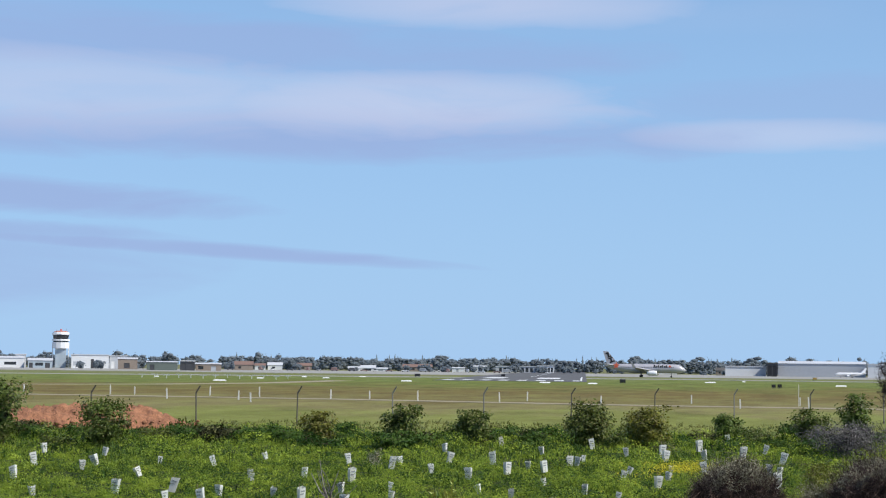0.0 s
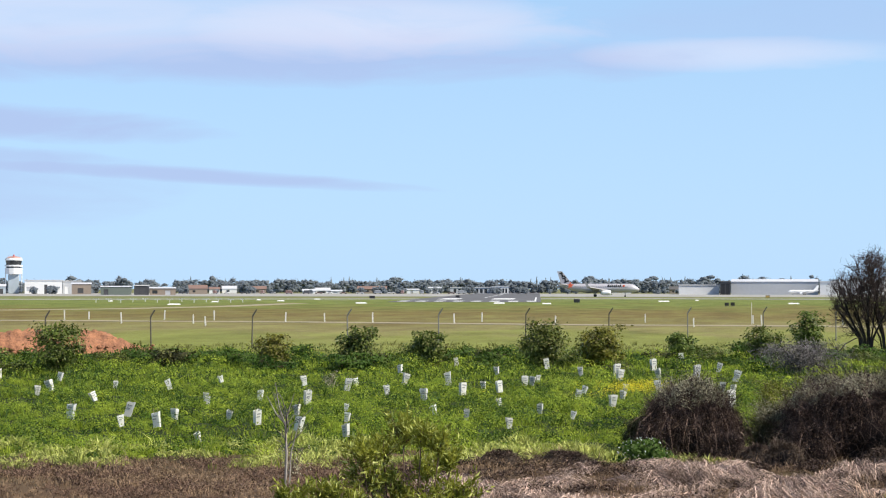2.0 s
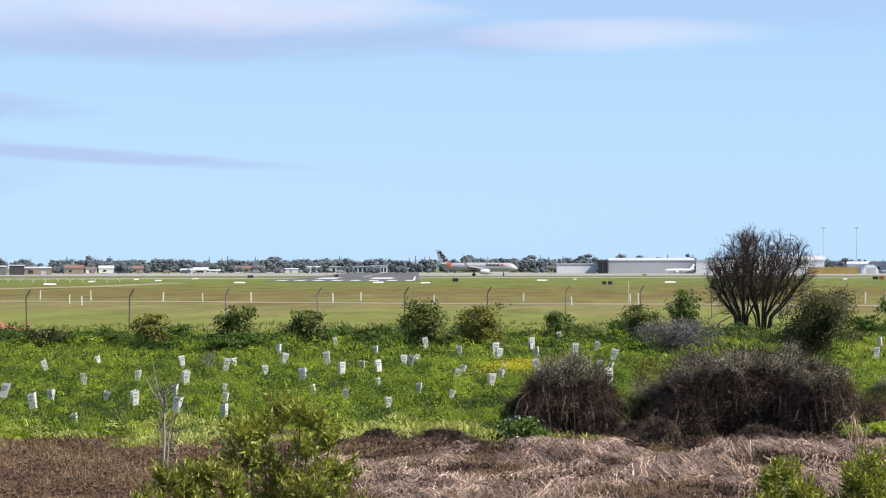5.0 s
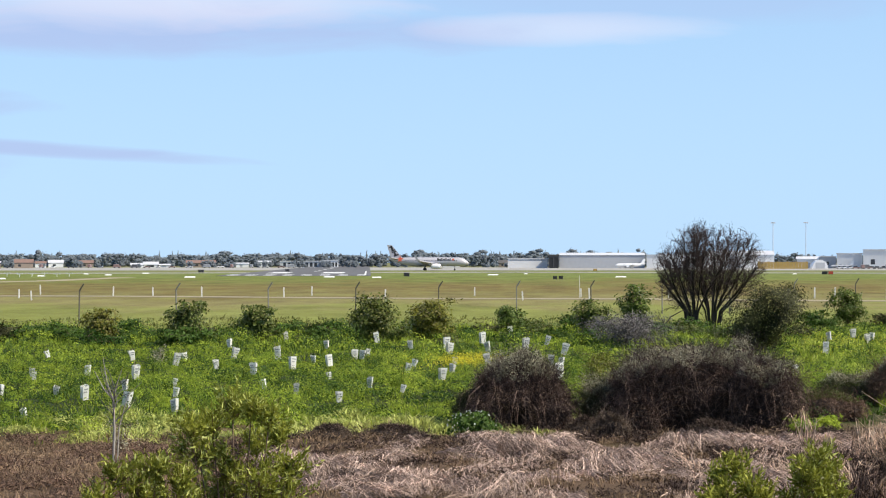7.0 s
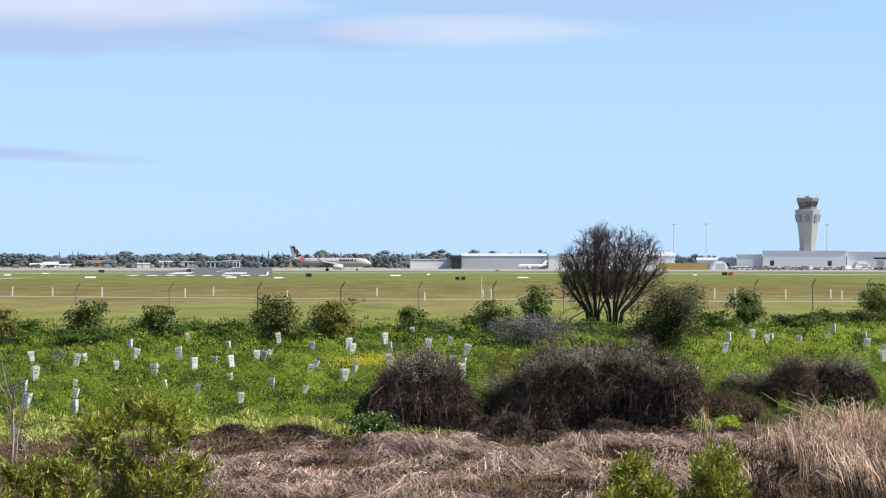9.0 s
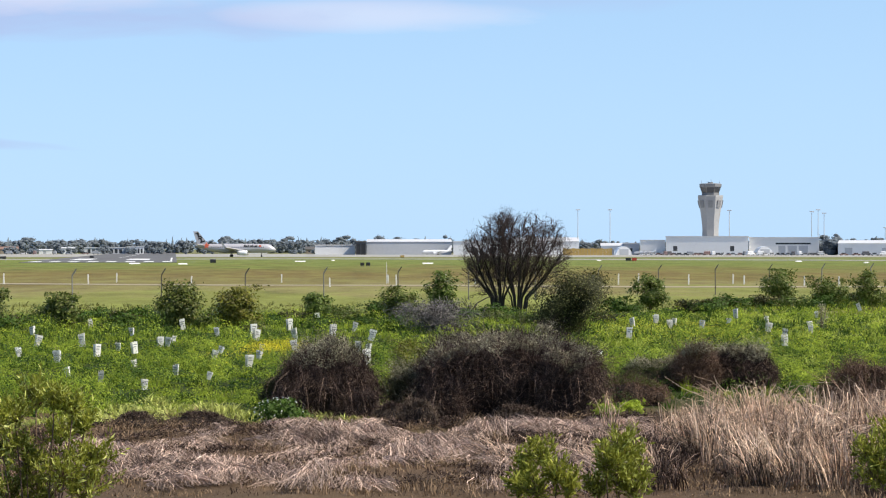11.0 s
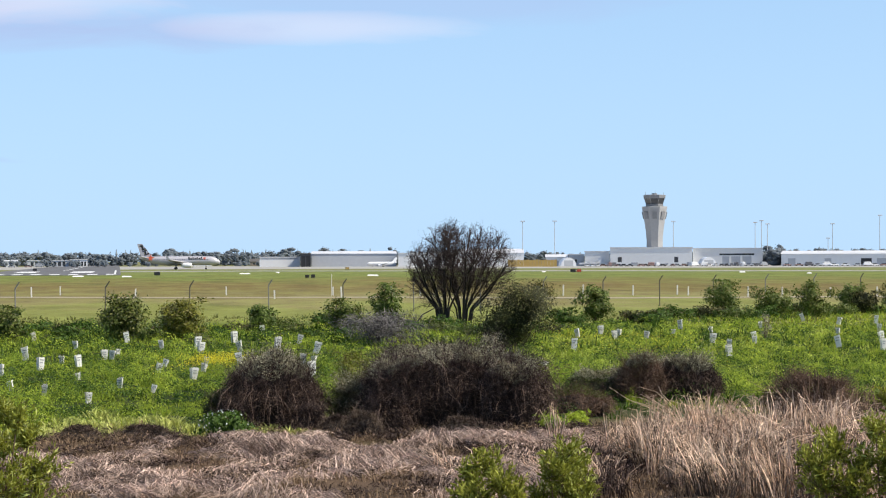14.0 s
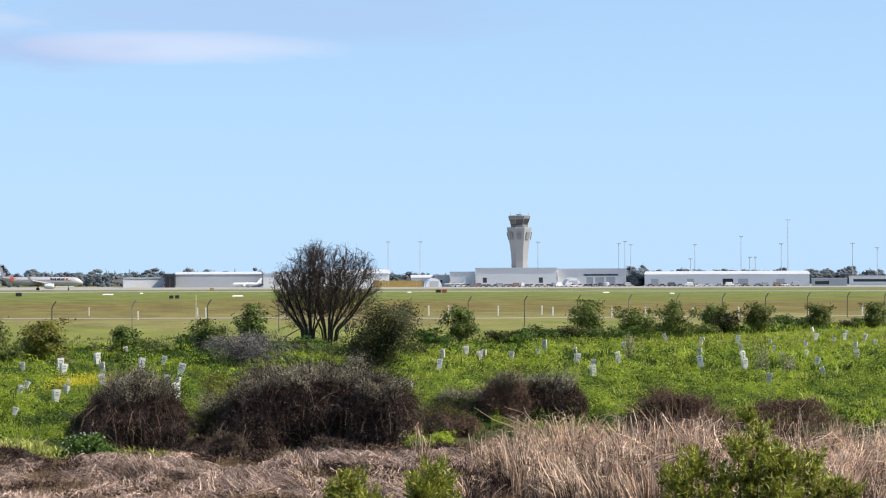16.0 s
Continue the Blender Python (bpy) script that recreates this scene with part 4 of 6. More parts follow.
def far_wood(az0, az1, d0, d1, count, h0, h1, seed):
    rng = np.random.default_rng(seed)
    cs, rs = [], []
    for i in range(count):
        az, d = rng.uniform(az0, az1), rng.uniform(d0, d1)
        h = 0.92 * rng.uniform(h0, h1) * (1.3 if rng.random() < 0.07 else 1.0)
        w = h * rng.uniform(0.6, 1.0)
        p = np.array(at(az, d))
        for j in range(18):
            o = rng.normal(size=3)
            o *= rng.uniform(0.5, 1.0) ** 0.5 / np.linalg.norm(o) * np.array([w * 0.5, w * 0.5, h * 0.34])
            cs.append(p + o + np.array([0, 0, h * 0.62]))
            rs.append(np.array([w * 0.30, w * 0.30, h * 0.15]) * rng.uniform(0.6, 1.3))
        cs.append(p + np.array([0, 0, h * 0.2]))
        rs.append(np.array([w * 0.6, w * 0.6, h * 0.3]))
    v, f = clump_arrays(np.array(cs), np.array(rs) * 0.6, rng)
    cs, rs = np.array(cs), np.array(rs)
    pick = rng.integers(0, len(cs), len(cs) * 13)
    pts = cs[pick] + rng.normal(size=(len(pick), 3)) * rs[pick] * 0.42
    keep = pts[:, 2] > 0.3
    pts, pick = pts[keep], pick[keep]
    lv, lq = leaf_arrays(pts, 1.0, 0.9, rng, normals=pts - cs[pick] + np.array([0.3, -0.6, 0.6]) * 2.0, loose=0.5)
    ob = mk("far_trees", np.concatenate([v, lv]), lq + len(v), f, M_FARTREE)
    return tagged(ob, "belt of distant suburban trees in haze-paled grey-green", "trees", kind="stuff")


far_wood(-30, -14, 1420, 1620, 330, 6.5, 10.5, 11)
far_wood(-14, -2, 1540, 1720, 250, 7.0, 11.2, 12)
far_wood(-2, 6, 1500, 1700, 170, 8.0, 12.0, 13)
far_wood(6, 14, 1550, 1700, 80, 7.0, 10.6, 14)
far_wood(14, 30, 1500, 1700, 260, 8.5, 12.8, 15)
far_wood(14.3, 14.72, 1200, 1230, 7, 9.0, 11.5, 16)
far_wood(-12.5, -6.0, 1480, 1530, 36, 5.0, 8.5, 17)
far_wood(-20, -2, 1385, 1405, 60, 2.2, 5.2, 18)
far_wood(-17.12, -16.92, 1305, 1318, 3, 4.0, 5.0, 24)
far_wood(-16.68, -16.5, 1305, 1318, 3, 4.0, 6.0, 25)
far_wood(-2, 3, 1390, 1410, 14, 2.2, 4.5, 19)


def pine_row():
    rng = np.random.default_rng(21)
    segs_v, segs_q, off = [], [], 0
    for i in range(44):
        az = rng.uniform(-13, 4) if i < 22 else rng.uniform(-6, 6)
        p = np.array(at(az, rng.uniform(1600, 1740)))
        h = rng.uniform(10, 13.5)
        segs = []
        for k in range(8):
            z = h * (0.3 + 0.085 * k)
            r = h * 0.17 * (1 - k / 8.6) * rng.uniform(0.8, 1.2)
            segs.append((p + (0, 0, z), p + (rng.normal() * 0.2, 0, z + h * 0.13), r, r * 0.1))
        v, q = tube_arrays(segs, 6)
        segs_v.append(v)
        segs_q.append(q + off)
        off += len(v)
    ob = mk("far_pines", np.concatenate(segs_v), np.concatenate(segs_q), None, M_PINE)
    tagged(ob, "haze-paled spires of distant pines above the tree belt", "trees", kind="stuff")


pine_row()


# ---- airfield fence and pegs ----
def fence():
    t = thing("boundary_fence", Matrix(), "steel airport boundary fence posts with cranked barbed-wire arms", "fence")
    for i in range(-3, 25):
        x, y = FX[0] + i * FX[2], FX[1] + i * FX[3]
        rr = random.Random(i)
        lean = rr.uniform(-0.05, 0.05)
        h = 2.35
        p = [(x, y, -0.1), (x + lean, y, h), (x + lean + 0.30, y - 0.05, h + 0.48)]
        v, q = tube_arrays([(p[0], p[1], 0.05, 0.05), (p[1], p[2], 0.06, 0.05)], 6)
        mk("post", v, q, None, M_GALV if rr.random() < 0.65 else M_RAIL, t)


FX = (-40.55, 134.671, 6.100, 4.338)
fence()

PEGS = [(-18.54, 292), (-16.24, 285), (-15.59, 287), (-14.72, 255), (-13.56, 283), (-12.78, 252), (-12.45, 238), (-12.21, 278), (-10.27, 263), (-9.2, 266), (-7.88, 255),
        (-5.64, 250), (-4.88, 266), (-2.87, 243), (-0.41, 262), (0.91, 233), (2.51, 255), (2.74, 237), (4.1, 250), (4.9, 250), (8.83, 248), (9.37, 255), (10.74, 249), (11.94, 254), (12.24, 250), (13.85, 240),
        (14.78, 244), (16.05, 237), (16.85, 237), (17.29, 243), (19.15, 250), (20.6, 248)]


def marker_peg(az, d):
    t = thing("marker_peg", Matrix.Translation(at(az, d).to_tuple()) @ Matrix.Rotation(radians(rv.uniform(-2.5, 2.5)), 4, "Y"), "white painted marker peg standing in the grass", "marker peg", "marker pegs")
    part("peg", boxed(-0.075, 0.075, -0.05, 0.05, -0.1, rv.uniform(1.0, 1.3), bevel=0.01), M_PEG, t)


for a, d in PEGS:
    marker_peg(a, d)


stake = thing("thin_stake", Matrix.Translation(at(2.47, 250).to_tuple()), "thin pale stake standing in the airfield grass", "stake")
part("rod", boxed(-0.03, 0.03, -0.03, 0.03, 0, 2.6), M_PEG, stake)


def approach_light(az, d):
    t = thing("approach_light", Matrix.Translation(at(az, d).to_tuple()), "low white approach light on a short post", "light", "approach lights")
    part("post", boxed(-0.08, 0.08, -0.08, 0.08, 0, 0.75), M_PEG, t)
    part("crossbar", boxed(-0.9, 0.9, -0.06, 0.06, 0.75, 0.87), M_PEG, t)
    for x in (-0.7, 0.0, 0.7):
        part("lamp_head", boxed(x - 0.12, x + 0.12, -0.16, 0.16, 0.87, 1.08, bevel=0.03), M_WALLGREY, t)


for k in range(13):
    approach_light(-15.4 + k * 0.33, 600 + 14 * math.sin(k * 2.1))


# ---- earth heap ----
def earth_heap():
    rng = np.random.default_rng(3)
    n, m = 150, 40
    u, v = np.meshgrid(np.linspace(-1, 1, n), np.linspace(-1, 1, m))
    c = np.array(at(-17.6, 141))
    ax = np.array(at(-14.0, 144)) - np.array(at(-21.0, 138))
    half = np.linalg.norm(ax) / 2
    ax /= np.linalg.norm(ax)
    ay = np.array([-ax[1], ax[0], 0])
    env = (1 - np.abs(u) ** 9) * np.clip(1 - v ** 2, 0, 1) ** 0.8
    # a saddle near the middle and a lower toe at the east end
    shape = 0.88 + 0.13 * ripple(u * half, v * 3, 2.6, 1.0) + 0.12 * ripple(u * half, v * 3, 0.6, 2.0) + 0.1 * ripple(u * half, v * 3, 0.3, 5.0)
    toe = 1 - 0.3 * smoothstep(0.55, 0.95, u)
    z = 1.62 * env * shape * toe + 0.06 * rng.normal(size=u.shape) * (env > 0.05) - 0.1
    pts = c + u[..., None] * ax * half + v[..., None] * ay * 3.2
    pts[..., 2] = z
    i, j = np.meshgrid(np.arange(m - 1), np.arange(n - 1), indexing="ij")
    q = np.stack([i * n + j, i * n + j + 1, (i + 1) * n + j + 1, (i + 1) * n + j], -1).reshape(-1, 4)
    ob = mk("earth_heap", pts.reshape(-1, 3), q, None, M_DIRT, smooth=True)
    tagged(ob, "long heap of loose red earth beside the fence", "earth heap")
    cs = np.array([c + ax * half * rng.uniform(-0.95, 0.98) + ay * rng.uniform(-3.3, -1.2) for k in range(160)])
    cs[:, 2] = rng.uniform(0.0, 0.5, 160)
    vv, ff = clump_arrays(cs, rng.uniform(0.06, 0.22, (160, 1)) * np.array([1, 1, 0.7]), rng)
    tagged(mk("earth_clods", vv, None, ff, M_DIRT), "loose red clods at the foot of the heap", "clods", kind="stuff")


earth_heap()


# ---- shrubs ----
def shrub(name, az, d, w, h, material, label, seed, leaves=1500, leaf=0.13, stems=5, bare=0.12, lean=0.0, z=None, droop=0.2, category="shrub", group="", m_stem=None, narrow=0.3, gap=0.5, slim=0.5, tight=0.085, loose=0.45):
    """Several stems that fork into an uneven crown of loose leaves."""
    rng = np.random.default_rng(seed)
    p = at(az, d)
    p.z = gzf(p) - 0.05 if z is None else z
    t = thing(name, Matrix.Translation(p.to_tuple()), label, category, group)
    segs, tips = [], []
    for i in range(stems):
        th = rng.uniform(0, math.tau)
        a = np.array([0.0, 0, 0]) + rng.normal(size=3) * (0.04 * w, 0.04 * w, 0)
        for k in range(3):
            f = (k + 1) / 3
            b = np.array([math.cos(th) * w * 0.36 * f * rng.uniform(0.6, 1.1) + lean * h * f, math.sin(th) * w * 0.36 * f, h * (bare + (0.9 - bare) * f * rng.uniform(0.75, 1.0))])
            segs.append((a, b, 0.012 * h * (1.2 - f) + 0.006, 0.012 * h * (0.9 - f * 0.8) + 0.004))
            for j in range(2):
                e = b + rng.normal(size=3) * (w * 0.16, w * 0.16, h * 0.1)
                segs.append((b, e, 0.004 * h + 0.003, 0.003))
                tips.append(e)
            a = b
    v, q = tube_arrays(segs, 5)
    mk("stem", v, q, None, m_stem or M_STEM, t)
    # clumps over an egg-shaped crown, with gaps between them
    n = max(14, int(26 * gap * 2))
    c = rng.normal(size=(n, 3))
    c /= np.linalg.norm(c, axis=1, keepdims=True)
    c *= (rng.uniform(0.3, 1.0, n) ** 0.5)[:, None]
    hz = c[:, 2] * 0.5 + 0.5
    shrink = 1 - narrow * hz
    lumps = 1 + 0.25 * rng.normal(size=n)
    c = np.stack([c[:, 0] * w * 0.44 * shrink * lumps + lean * h * hz, c[:, 1] * w * 0.44 * shrink * lumps, h * (bare + (0.97 - bare) * hz)], 1)
    c = np.concatenate([c, np.array(tips)])
    pick = rng.integers(0, len(c), leaves)
    spread = np.array([w * tight, w * tight, h * tight * 0.7])
    pts = c[pick] + rng.normal(size=(leaves, 3)) * spread
    pts[:, 2] = np.clip(pts[:, 2], 0.05, h * 1.03)
    v, q = leaf_arrays(pts, leaf, leaf * slim, rng, droop, normals=(pts - np.array([lean * h * 0.5, 0, h * 0.45])) / np.array([w, w, h]) + np.array([0, 0, 0.12]), loose=loose)
    tagged(mk("foliage", v, q, None, material, t), kind="stuff")
    return t


GREEN = "young green native shrub in the planted row"
for k, (a, d, w, h, m, lab, bare) in enumerate((
        (-10.65, 110, 1.9, 1.95, M_OLIVE, "rounded olive-green young shrub in the planted row", 0.08), (-8.37, 111, 2.05, 2.2, M_LEAF, GREEN, 0.12), (-6.25, 110, 1.75, 2.0, M_LEAF, "small open-crowned shrub on a bare stem", 0.3),
        (-3.24, 110, 2.6, 2.85, M_LEAF, "large dense green shrub in the planted row", 0.1), (-1.57, 113.6, 2.4, 2.3, M_OLIVE, "brownish-olive shrub in the planted row", 0.08), (0.6, 125, 1.7, 1.8, M_LEAF, "small pale-tipped green shrub", 0.2),
        (2.84, 118, 2.0, 2.2, M_LEAF, "glossy green shrub beside the grey thicket", 0.15), (4.05, 114, 1.9, 3.0, M_LEAF, "upright two-tiered green shrub", 0.15), (9.72, 140, 2.1, 2.6, M_LEAF, GREEN, 0.1),
        (-16.33, 107, 2.9, 2.65, M_LEAF, "dark olive shrub before the earth heap", 0.1), (-19.1, 110, 2.3, 3.5, M_LEAF, "tall dark olive shrub before the earth heap", 0.08), (13.19, 160, 2.9, 2.7, M_LEAF, "spreading open green shrub", 0.2),
        (14.5, 160, 2.8, 2.2, M_LEAF, GREEN, 0.08), (15.62, 157, 2.5, 2.7, M_LEAF, "dense dark green shrub in the planted row", 0.06), (16.55, 170, 2.2, 2.4, M_LEAF, GREEN, 0.1), (17.03, 168, 2.5, 1.8, M_DARKLEAF, "low dark shrub in the planted row", 0.05),
        (17.86, 168, 2.4, 2.6, M_LEAF, GREEN, 0.08), (19.4, 185, 2.6, 2.2, M_LEAF, "small green shrub at the end of the row", 0.1), (20.9, 185, 2.4, 2.2, M_LEAF, GREEN, 0.1))):
    shrub("shrub", a, d, w, h, m, lab, 100 + k, leaves=3600, leaf=0.2, bare=bare, group="planted shrub row")
shrub("leaning_bush", 7.05, 101, 3.2, 3.3, M_DARKLEAF, "big dark olive bush leaning beside the bare tree", 140, leaves=26000, leaf=0.11, stems=9, bare=0.0, lean=0.42, group="", narrow=-0.05, gap=1.2, loose=0.2)
shrub("sapling_shrub", 3.1, 67, 1.6, 1.6, M_OLIVE, "olive-green feathery young shrub", 142, leaves=5000, leaf=0.08, bare=0.05)
for k, (a, d, w, h) in enumerate(((14.3, 112, 0.9, 1.5), (17.9, 98, 0.8, 1.2), (-9.05, 88, 0.7, 0.9), (18.6, 93, 0.7, 1.1))):
    shrub("sapling_shrub", a, d, w, h, M_SAGE, "thin grey-green young shrub among the grass", 150 + k, leaves=500, leaf=0.08, bare=0.05)

for k, (a, d, w, h) in enumerate(((8.55, 52.5, 0.8, 0.4), (9.2, 53.5, 0.6, 0.45), (8.1, 55, 0.7, 0.4), (8.2, 68, 2.2, 1.3), (9.1, 72, 1.6, 0.9), (12.6, 66, 1.4, 0.6))):
    shrub("leafy_weed", a, d, w, h, M_WEED, "bright green broad-leaved weed among the dry scrub", 180 + k, leaves=900, leaf=0.09, bare=0.02, droop=-0.4, narrow=0.1, category="weeds")

# low weeds along the far edge of the meadow
rw = np.random.default_rng(31)
kinds = []
for k in range(4):
    m = (M_TALL, M_TALL, M_DARKLEAF, M_LEAF)[k]
    kinds.append(shrub("weed_clump", -30 + k, 60, 2.0, 0.85, m, "low dark green weedy clump at the meadow's edge", 160 + k, leaves=1300, leaf=0.16, stems=6, bare=0.02, z=0.0, droop=-0.1, category="weeds", group="weed clumps", narrow=0.1))
for k in range(86):
    az = -21 + 42.5 * (k + rw.uniform(-0.4, 0.4)) / 86
    far = 118 if az < 7 else 118 + (az - 7) * 6.2
    p = at(az, far + rw.uniform(-12, 12))
    s = rw.uniform(0.6, 1.25)
    copy_thing(kinds[rw.integers(0, 4)], Matrix.Translation((p.x, p.y, gzf(p) - 0.05)) @ Matrix.Rotation(rw.uniform(0, 6.28), 4, "Z") @ Matrix.Diagonal((s * 1.1, s * 1.1, s, 1)))
for k, ob in enumerate(kinds):
    p = at((-18.2, -13.1, -4.8, 1.4)[k], 120)
    ob.matrix_basis = Matrix.Translation((p.x, p.y, gzf(p) - 0.05))


# ---- bare tree ----
def bare_tree(az, d, h, w, seed):
    """Two clumps of straight stems that fan out and break into upright brushes of twigs."""
    rng = np.random.default_rng(seed)
    p = at(az, d)
    t = thing("bare_tree", Matrix.Translation((p.x, p.y, gzf(p) - 0.1)) @ Matrix.Rotation(radians(-az), 4, "Z"), "leafless dark multi-stemmed tree with a dense fan of twigs", "tree")
    thick, thin = {-1.2: [], -0.1: []}, []

    def bough(a, way, ln, r0, r1, steps, lift, wander, store):
        """A tapering shoot that bends upwards; gives its joints and headings."""
        out = [(a, way)]
        for k in range(steps):
            way = way + rng.normal(size=3) * wander + np.array([0, 0, lift])
            way = way / np.linalg.norm(way)
            b = a + way * ln / steps
            store.append((a, b, r0 + (r1 - r0) * k / steps, r0 + (r1 - r0) * (k + 1) / steps))
            a = b
            out.append((a, way))
        return out

    def aside(way, spread):
        v = way + rng.normal(size=3) * spread
        return v / np.linalg.norm(v)

    clumps = ((-1.2, (-1.0, -0.8, -0.55, -0.35, -0.15, 0.05, 0.25, 0.45, -0.65, -0.05, -0.9)), (-0.1, (-0.6, -0.35, -0.15, 0.05, 0.2, 0.4, 0.6, 0.8, 1.0, 0.1, 0.5, 1.2, -0.25)))
    for x, leans in clumps:
        for lx in leans:
            ly = rng.uniform(-0.7, 0.7)
            foot = np.array([x + lx * 0.3 + rng.normal() * 0.06, ly * 0.2, 0.0])
            way = np.array([lx * 0.14, ly * 0.14, 1.0])
            tilt = math.hypot(lx, ly)
            r = rng.uniform(0.055, 0.08)
            joints = bough(foot, way / np.linalg.norm(way), h * 0.2, r * 1.2, r, 3, 0.0, 0.02, thick[x])
            a, way = joints[-1]
            way = way + np.array([lx * 0.72, ly * 0.72, 0.0])
            joints = bough(a, way / np.linalg.norm(way), h * rng.uniform(0.7, 0.8), r, 0.014, 10, 0.02 + 0.02 * tilt, 0.045, thick[x])
            for n, (a, way) in enumerate(joints[1:]):
                for c in range((1, 3, 4, 4)[min(n, 3)]):
                    arm = bough(a, aside(way, 0.68), rng.uniform(0.7, 1.5) * (1.25 - 0.07 * n), 0.018, 0.009, 4, 0.05, 0.08, thin)
                    for b, way2 in arm[1:]:
                        for e in range(2):
                            tw = bough(b, aside(way2, 0.55), rng.uniform(0.25, 0.6), 0.008, 0.006, 2, 0.08, 0.1, thin)
                            for f, way3 in tw[1:]:
                                bough(f, aside(way3, 0.6), rng.uniform(0.15, 0.4), 0.006, 0.0045, 1, 0.05, 0.12, thin)
    # a few dead low branches droop to one side
    for k in range(7):
        a = np.array([-1.2 + rng.normal() * 0.2, rng.normal() * 0.2, rng.uniform(1.6, 2.6)])
        for b, way in bough(a, aside(np.array([-0.85, 0.0, 0.15]), 0.2), rng.uniform(1.0, 1.9), 0.02, 0.007, 4, -0.03, 0.16, thin)[1:]:
            for e in range(3):
                bough(b, aside(way, 0.6), rng.uniform(0.2, 0.5), 0.008, 0.004, 2, -0.02, 0.2, thin)

    def inside(segs):
        """Keeps what lies within the rounded, ragged crown."""
        keep = []
        for a, b, r0, r1 in segs:
            e = (abs(b[0] + 0.1) / (w * 0.52)) ** 2.2 + (abs(b[1]) / (w * 0.5)) ** 2.2 + (max(b[2] - h * 0.52, 0) / (h * 0.5)) ** 2.2
            if e < 1.0 + 0.13 * math.sin(5 * b[0] + 3 * b[1]) + 0.1 * rng.normal():
                keep.append((a, b, r0, r1))
        return keep

    for segs in thick.values():
        v, q = tube_arrays(inside(segs), 6)
        mk("trunk", v, q, None, M_BARK, t)
    v, q = tube_arrays(inside(thin), 3)
    tagged(mk("twig_crown", v, q, None, M_TWIG, t, "dense brown-black twigs"), kind="stuff")


bare_tree(6.1, 131, 6.7, 6.6, 5)

limb = thing("fallen_limb", Matrix.Translation((at(4.8, 127)).to_tuple()), "dead curved branch arching out of the weeds", "branch")
v, q = tube_arrays([((0.1, 0, -0.1), (0.0, 0, 0.5), 0.05, 0.045), ((0.0, 0, 0.5), (0.35, 0.1, 1.0), 0.045, 0.04), ((0.35, 0.1, 1.0), (1.0, 0.2, 1.35), 0.04, 0.03), ((1.0, 0.2, 1.35), (1.7, 0.3, 1.45), 0.03, 0.015),
                    ((0.0, 0, 0.5), (-0.4, 0, 1.3), 0.03, 0.01)], 6)
mk("branch", v, q, None, M_BARK, limb)


# ---- dead bramble mounds ----
def ribbon_arrays(points, width, rng):
    """Thin tapering ribbons along rows of joints (n, k, 3)."""
    n, k = points.shape[:2]
    d = points[:, -1] - points[:, 0]
    s = np.cross(d, rng.normal(size=(n, 3)))
    s /= np.linalg.norm(s, axis=1, keepdims=True) + 1e-9
    taper = np.linspace(1.0, 0.35, k)[None, :, None]
    s = s[:, None] * width[:, None, None] * 0.5 * taper
    v = np.stack([points - s, points + s], 2).reshape(-1, 3)
    i = (np.arange(n) * 2 * k)[:, None, None] + (np.arange(k - 1) * 2)[None, :, None] + np.array([0, 1, 3, 2])[None, None]
    return v, i.reshape(-1, 4)


